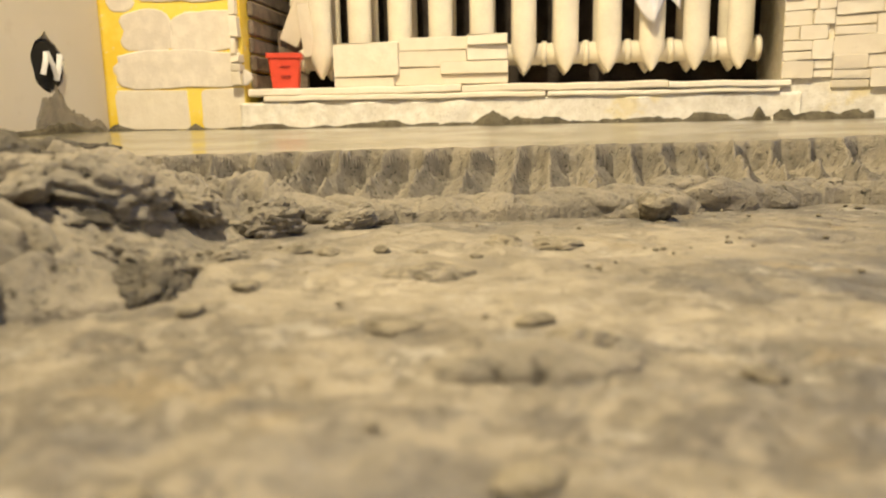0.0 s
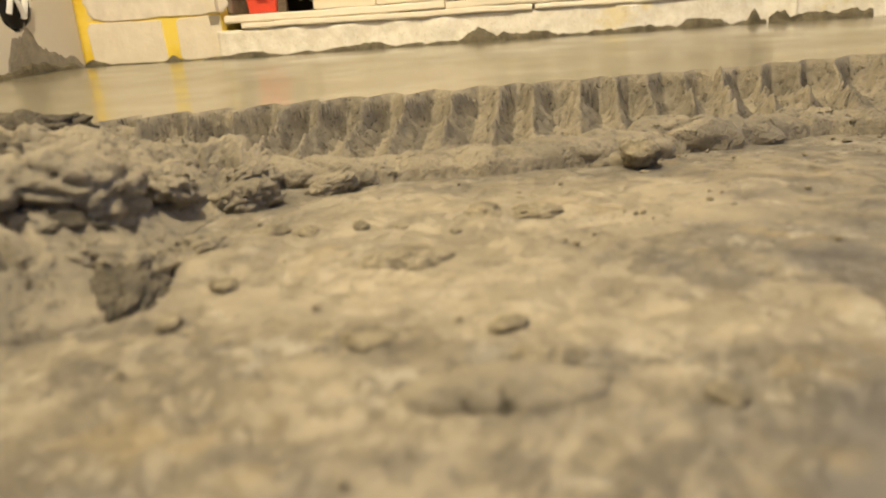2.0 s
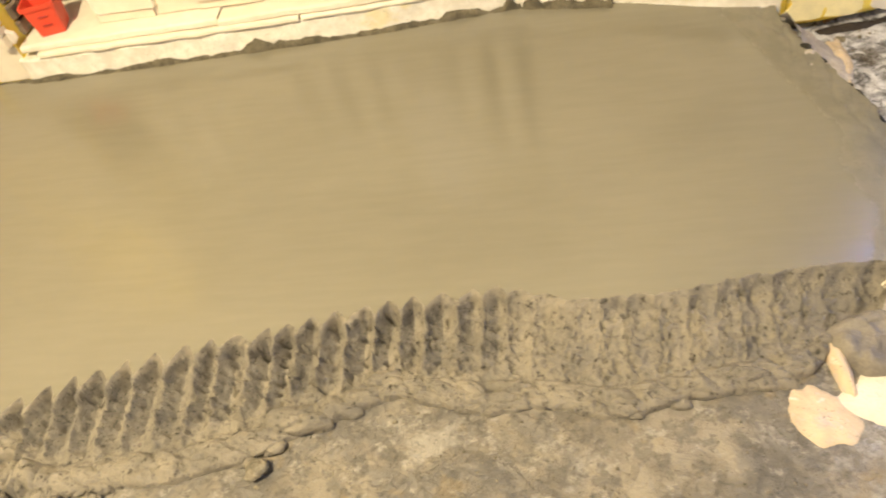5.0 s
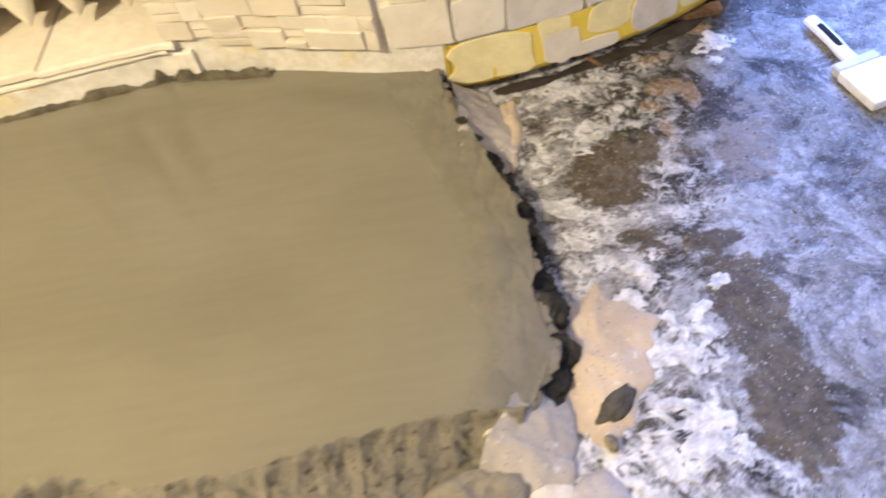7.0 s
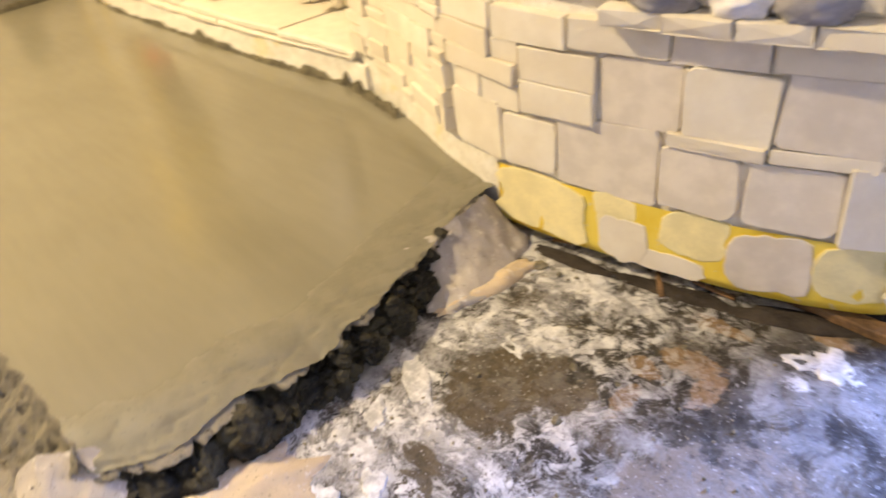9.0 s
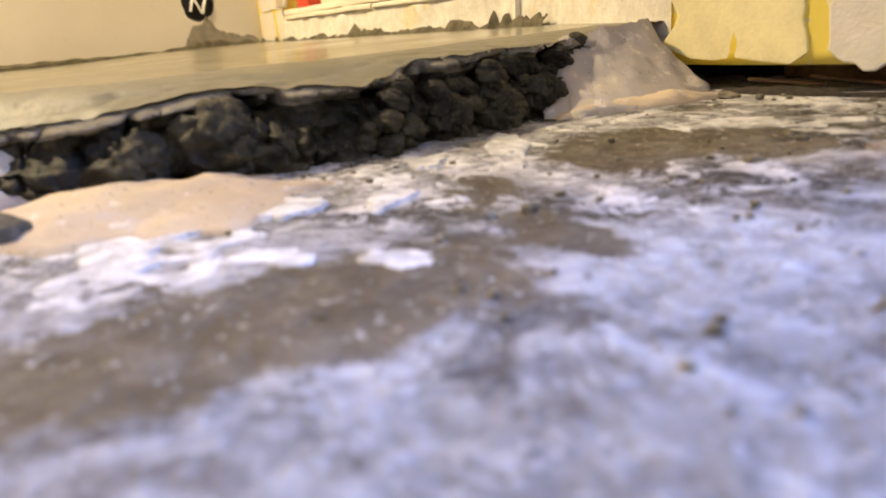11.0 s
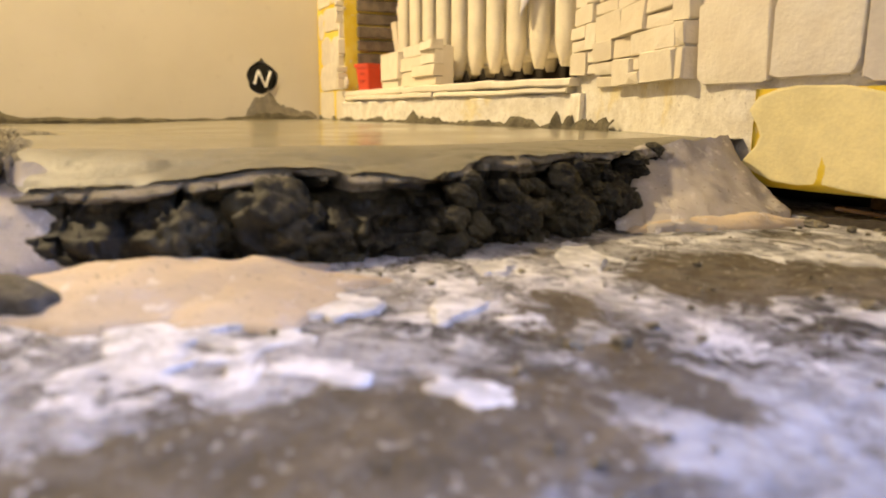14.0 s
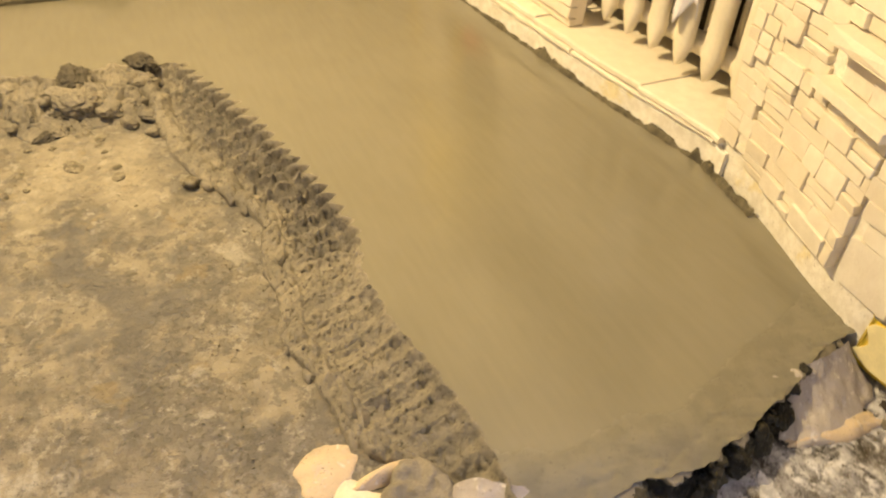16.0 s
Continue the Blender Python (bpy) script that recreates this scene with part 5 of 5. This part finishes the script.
# dark strips laid on the floor stand in for the shadow under the pier
for k, (x, y, rx, ry, turn) in enumerate(((2.22, -0.050, 0.075, 0.016, 0.1), (2.37, -0.018, 0.095, 0.018, 0.22), (2.52, 0.030, 0.090, 0.020, 0.4), (2.64, 0.11, 0.080, 0.022, 0.95))):
    patch("shadow_strip", x, y, rx, ry, 0.006, DARK, 300 + k, turn, label="dark strip painting the shadow along the pier's foot", category="dirt", lumpy=0.8, cut=1.2, group="dirt strips")
lath = part("wooden_lath", box(2.14, 2.62, 0.052, 0.078, FLOOR + 0.001, FLOOR + 0.016, 0.002), WOOD)
tagged(lath, "weathered brown lath in the gap under the pier", "lath")
for k, (x, y, turn, w) in enumerate(((2.27, 0.0, 14, 0.05), (2.34, -0.01, -50, 0.04), (2.20, -0.02, 30, 0.035), (2.41, 0.012, 8, 0.03))):
    ob = part("wood_splinter", box(-w, w, -0.004, 0.004, 0, 0.003, 0.001), WOOD)
    ob.matrix_world = pose(x, y, FLOOR + 0.006, 0, 6, turn)
    tagged(ob, "brown wood splinter on the dirty floor", "splinter", "wood splinters")

# aluminium straightedge
rule = empty("straightedge", (2.03, -1.008, FLOOR))
rule.rotation_euler.z = radians(4.5)
tagged(rule, "long dusty aluminium straightedge lying on the floor", "straightedge")
part("profile", box(0.03, 1.15, -0.040, 0.040, 0.004, 0.022, 0.002), METAL, rule)
part("rib", box(0.03, 1.15, 0.030, 0.040, 0.0221, 0.027, 0.001), METAL, rule)
part("rib", box(0.03, 1.15, -0.040, -0.030, 0.0221, 0.027, 0.001), METAL, rule)
part("rib", box(0.03, 1.15, -0.006, 0.004, 0.0221, 0.027, 0.001), METAL, rule)
part("end_cap", box(-0.015, 0.0298, -0.041, 0.041, 0.003, 0.028, 0.003), GREY, rule)

# paint brush
brush = empty("paint_brush", (2.790, -0.200, FLOOR + 0.004))
brush.rotation_euler.z = radians(14)
tagged(brush, "flat white paint brush with a dark handle", "brush")
part("bristles", box(-0.045, 0.045, -0.062, 0.03, 0.0, 0.020, 0.005, 2), WHITE, brush)
part("ferrule", box(-0.042, 0.042, 0.0302, 0.052, -0.001, 0.019, 0.003), METAL, brush)
part("handle", tube([(0, 0.045, 0.010), (0, 0.075, 0.011), (0.004, 0.11, 0.012), (0.006, 0.16, 0.012), (0.006, 0.178, 0.012)], 0.014, 10, 0.6), WHITE, brush)
part("grip", tube([(0.001, 0.085, 0.018), (0.003, 0.12, 0.0195), (0.005, 0.15, 0.0195)], 0.006, 8, 0.5), BLACK, brush)

# crumbs of mortar: the ones that stand out, then the fine litter
LUMPS = [clod_mesh("crumb", s, 0.55 + 0.1 * (s % 3), 4) for s in range(6)]
for me in LUMPS:
    me.materials.append(LUMP)


def crumb(x, y, size, k, z=FLOOR - 0.001, flat=1.0):
    ob = new("mortar_crumb", LUMPS[k % 6])
    ob.matrix_world = pose(x, y, z, 0, 0, 47 * k) @ Matrix.Diagonal((size, size, size * flat, 1))
    return tagged(ob, "dry olive-grey mortar crumb on the floor", "crumb", "mortar crumbs")


rnd = random.Random(4)
for k in range(9):
    x = rnd.uniform(0.84, 1.6)
    y = float(base_line(x)) - 0.015 - abs(rnd.gauss(0, 0.09))
    crumb(x, max(y, -1.4), rnd.choice((0.006, 0.008, 0.010)), k, flat=0.7)
for k, (x, y, size, flat) in enumerate(((0.983, -1.134, 0.026, 0.8), (1.02, -1.13, 0.03, 0.5), (1.113, -0.990, 0.030, 1.0), (0.915, -1.325, 0.012, 0.5), (0.938, -1.33, 0.022, 0.35), (0.978, -1.341, 0.012, 0.5),
                                       (1.003, -1.316, 0.016, 0.6), (0.832, -1.312, 0.014, 0.7), (0.84, -1.26, 0.014, 0.6), (0.833, -1.157, 0.024, 0.6), (0.86, -1.16, 0.018, 0.6), (0.897, -1.15, 0.012, 0.8), (0.926, -1.153, 0.011, 0.8),
                                       (1.028, -1.486, 0.013, 0.8), (0.964, -1.519, 0.015, 0.8), (0.898, -1.485, 0.012, 0.7), (1.04, -1.525, 0.013, 0.8), (1.0, -1.469, 0.016, 0.5), (0.97, -1.489, 0.010, 0.6), (1.085, -1.384, 0.014, 0.5),
                                       (2.15, -0.31, 0.014, 0.8), (2.19, -0.09, 0.020, 0.7), (2.40, -0.30, 0.012, 0.7), (2.36, -0.22, 0.01, 0.7))):
    crumb(x, y, size * 1.15, k + 3, FLOOR - 0.0025, flat * 0.95)
patch("mortar_splash", 1.008, -1.378, 0.045, 0.018, 0.010, MORTAR, 21, 0.1, label="flat mortar splash on the dusty cement floor", category="mortar", lumpy=0.7)
patch("mortar_splash", 1.02, -1.36, 0.020, 0.012, 0.012, DUSTY, 22, 0.1, label="dusty mortar splash with a lumpy rim", category="mortar", lumpy=0.5)
patch("mortar_splash", 0.94, -1.22, 0.030, 0.020, 0.006, DUSTY, 23, 0.4, label="thin mortar splash on the cement floor", category="mortar", lumpy=0.5)
for k in range(22):
    crumb(rnd.uniform(2.2, 2.62), rnd.uniform(-0.5, -0.05), rnd.choice((0.004, 0.006, 0.008)), k + 60)

# clods of mortar in the heap and under the broken edge
CLODS = [clod_mesh("clod", s + 20, 0.80, 5, 0.85) for s in range(5)]
SHADE_CLODS = [clod_mesh("clod", s + 27, 0.8, 5, 1.1) for s in range(2)]
for me in SHADE_CLODS:
    me.materials.append(DARK_MORTAR)
for me in CLODS:
    me.materials.append(MORTAR)
for k, (x, y, z, size) in enumerate(((0.645, -1.285, -0.056, 0.100), (0.70, -1.19, -0.055, 0.10), (0.655, -1.10, -0.050, 0.08), (0.755, -1.245, -0.085, 0.075), (0.73, -1.115, -0.065, 0.07), (0.80, -1.19, -0.085, 0.045),
                                    (0.60, -1.36, -0.062, 0.100), (0.70, -1.33, -0.092, 0.080), (0.79, -1.085, -0.077, 0.05), (0.64, -1.02, -0.05, 0.06), (0.775, -1.03, -0.074, 0.055), (0.72, -1.06, -0.068, 0.06),
                                    (0.68, -1.24, -0.050, 0.08), (0.85, -1.035, -0.078, 0.04))):
    ob = new("mortar_clod", CLODS[k % 5])
    ob.matrix_world = pose(x, y, z, 20 * math.sin(k), 15 * math.cos(k), 73 * k) @ Matrix.Diagonal((size * 1.1, size, size * 0.70, 1))
    tagged(ob, "lumpy wet mortar clod in the heap", "clod", "mortar clods")
# darker clods put the shade of the heap's hollows into colour
for k, (x, y, z, size) in enumerate(((0.625, -1.19, -0.040, 0.095), (0.715, -1.225, -0.062, 0.070), (0.555, -1.02, -0.052, 0.095), (0.785, -1.265, -0.080, 0.050))):
    ob = new("mortar_clod", SHADE_CLODS[k % 2])
    ob.matrix_world = pose(x, y, z, 14 * math.sin(k), 10, 97 * k) @ Matrix.Diagonal((size * 1.3, size, size * 0.7, 1))
    tagged(ob, "dark mortar clod painting the shade in the heap's hollow", "clod", "damp clods")
# clods of the broken edge share its shade-dark colour
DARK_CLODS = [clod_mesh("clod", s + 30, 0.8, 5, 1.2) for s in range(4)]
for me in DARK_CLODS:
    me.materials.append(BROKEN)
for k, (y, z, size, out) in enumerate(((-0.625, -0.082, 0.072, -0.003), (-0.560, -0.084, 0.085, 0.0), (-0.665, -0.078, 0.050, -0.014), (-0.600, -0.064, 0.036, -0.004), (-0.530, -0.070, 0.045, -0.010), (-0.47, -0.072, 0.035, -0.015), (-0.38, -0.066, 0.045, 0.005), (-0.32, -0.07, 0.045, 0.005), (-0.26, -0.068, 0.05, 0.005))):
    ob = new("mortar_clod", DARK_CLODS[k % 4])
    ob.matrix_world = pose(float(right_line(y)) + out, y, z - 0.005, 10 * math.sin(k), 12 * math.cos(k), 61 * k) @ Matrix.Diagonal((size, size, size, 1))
    tagged(ob, "damp mortar clod at the screed's broken edge, coloured as in shade", "clod", "broken edge clods")
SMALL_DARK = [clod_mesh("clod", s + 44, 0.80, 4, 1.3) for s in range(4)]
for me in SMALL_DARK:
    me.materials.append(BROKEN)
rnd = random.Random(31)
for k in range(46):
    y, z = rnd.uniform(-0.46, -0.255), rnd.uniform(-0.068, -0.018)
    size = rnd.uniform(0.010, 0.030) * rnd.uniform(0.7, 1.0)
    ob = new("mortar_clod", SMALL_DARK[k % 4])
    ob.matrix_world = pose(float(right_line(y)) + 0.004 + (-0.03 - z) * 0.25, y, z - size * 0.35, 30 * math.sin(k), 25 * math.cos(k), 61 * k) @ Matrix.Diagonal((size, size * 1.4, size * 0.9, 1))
    tagged(ob, "small crumb stuck in the screed's broken edge, coloured as in shade", "clod", "broken edge crumbs")


for k, (x, y, z, size) in enumerate(((2.092, -0.222, -0.034, 0.040), (2.084, -0.185, -0.018, 0.026), (2.096, -0.250, -0.050, 0.040))):
    ob = new("mortar_clod", DARK_CLODS[k % 4])
    ob.matrix_world = pose(x, y, z, 0, 0, 77 * k) @ Matrix.Diagonal((size, size, size * 0.8, 1))
    tagged(ob, "dark crumbly mortar clod on the plaster fillet", "clod", "fillet clods")


# rolls of mortar squeezed out along the foot of the bank
def roll_mesh(seed):
    """A twisted roll of soft mortar, 1 long and 0.42 thick, its base sunk a little."""
    bm = bmesh.new()
    bmesh.ops.create_icosphere(bm, subdivisions=5, radius=0.5)
    shift = Vector((seed * 4.1, seed * 1.3, seed * 2.2))
    for v in bm.verts:
        c = v.co.copy()
        a = math.atan2(c.z, c.y)
        q = c * 3.0 + shift
        f = 1 + 0.16 * noise.noise(q * 0.7) + 0.09 * math.sin(2 * a + 7 * c.x + seed) - 0.30 * math.exp(-7 * abs(math.sin(a * 0.5 + 3.4 * c.x + seed + 0.4 * noise.noise(q))))
        f += 0.06 * noise.noise(q * 2.3) + 0.035 * noise.noise(q * 6) + 0.02 * noise.noise(q * 14)
        v.co = Vector((c.x * (1 + 0.1 * noise.noise(q)), c.y * f * 0.46, c.z * f * 0.42))
    low = min(v.co.z for v in bm.verts)
    for v in bm.verts:
        v.co.z -= low + 0.05
    me = bpy.data.meshes.new("roll")
    bm.to_mesh(me)
    bm.free()
    me.polygons.foreach_set("use_smooth", [True] * len(me.polygons))
    me.materials.append(MORTAR)
    return me


ROLLS = [roll_mesh(s + 1) for s in range(7)]
rnd = random.Random(12)
x = 0.80
k = 0
while x < 1.90:
    size = rnd.uniform(0.075, 0.115) * (1.0 if x < 1.5 else 0.75)
    ob = new("mortar_roll", ROLLS[k % 7])
    y = float(base_line(x)) + 0.016 + rnd.uniform(0.0, 0.010)
    slope = math.degrees(math.atan2(float(base_line(x + 0.03)) - float(base_line(x - 0.03)), 0.06))
    ob.matrix_world = pose(x, y, FLOOR - 0.005, rnd.uniform(-60, 60), rnd.uniform(3, 12), slope - rnd.uniform(10, 38)) @ Matrix.Diagonal((size, size * 0.85, size * 0.90, 1))
    tagged(ob, "roll of squeezed-out mortar at the bank's foot", "mortar roll", "mortar rolls")
    x += size * rnd.uniform(0.40, 0.62)
    k += 1


def make_litter():
    rnd = random.Random(9)
    bm = bmesh.new()
    bmesh.ops.create_icosphere(bm, subdivisions=1, radius=1)
    unit = [v.co.copy() for v in bm.verts]
    tris = [tuple(v.index for v in f.verts) for f in bm.faces]
    bm.free()
    verts, faces = [], []
    for k in range(480):
        if k < 240:
            x = rnd.uniform(0.78, 1.9)
            y = float(base_line(x)) - abs(rnd.gauss(0, 0.16)) - 0.004
        else:
            x, y = rnd.uniform(2.15, 2.6), rnd.uniform(-0.6, 0.0)
        r = rnd.choice((0.0007, 0.001, 0.0014, 0.002, 0.0024))
        n = len(verts)
        for c in unit:
            j = r * rnd.uniform(0.75, 1.3)
            verts.append((x + c.x * j, y + c.y * j, FLOOR + 0.4 * r + c.z * j * 0.6))
        faces += [tuple(n + i for i in f) for f in tris]
    ob = mesh_object("fine_litter", verts, faces, LUMP)
    tagged(ob, "fine mortar grit scattered over the floor", "grit", kind="stuff")


make_litter()
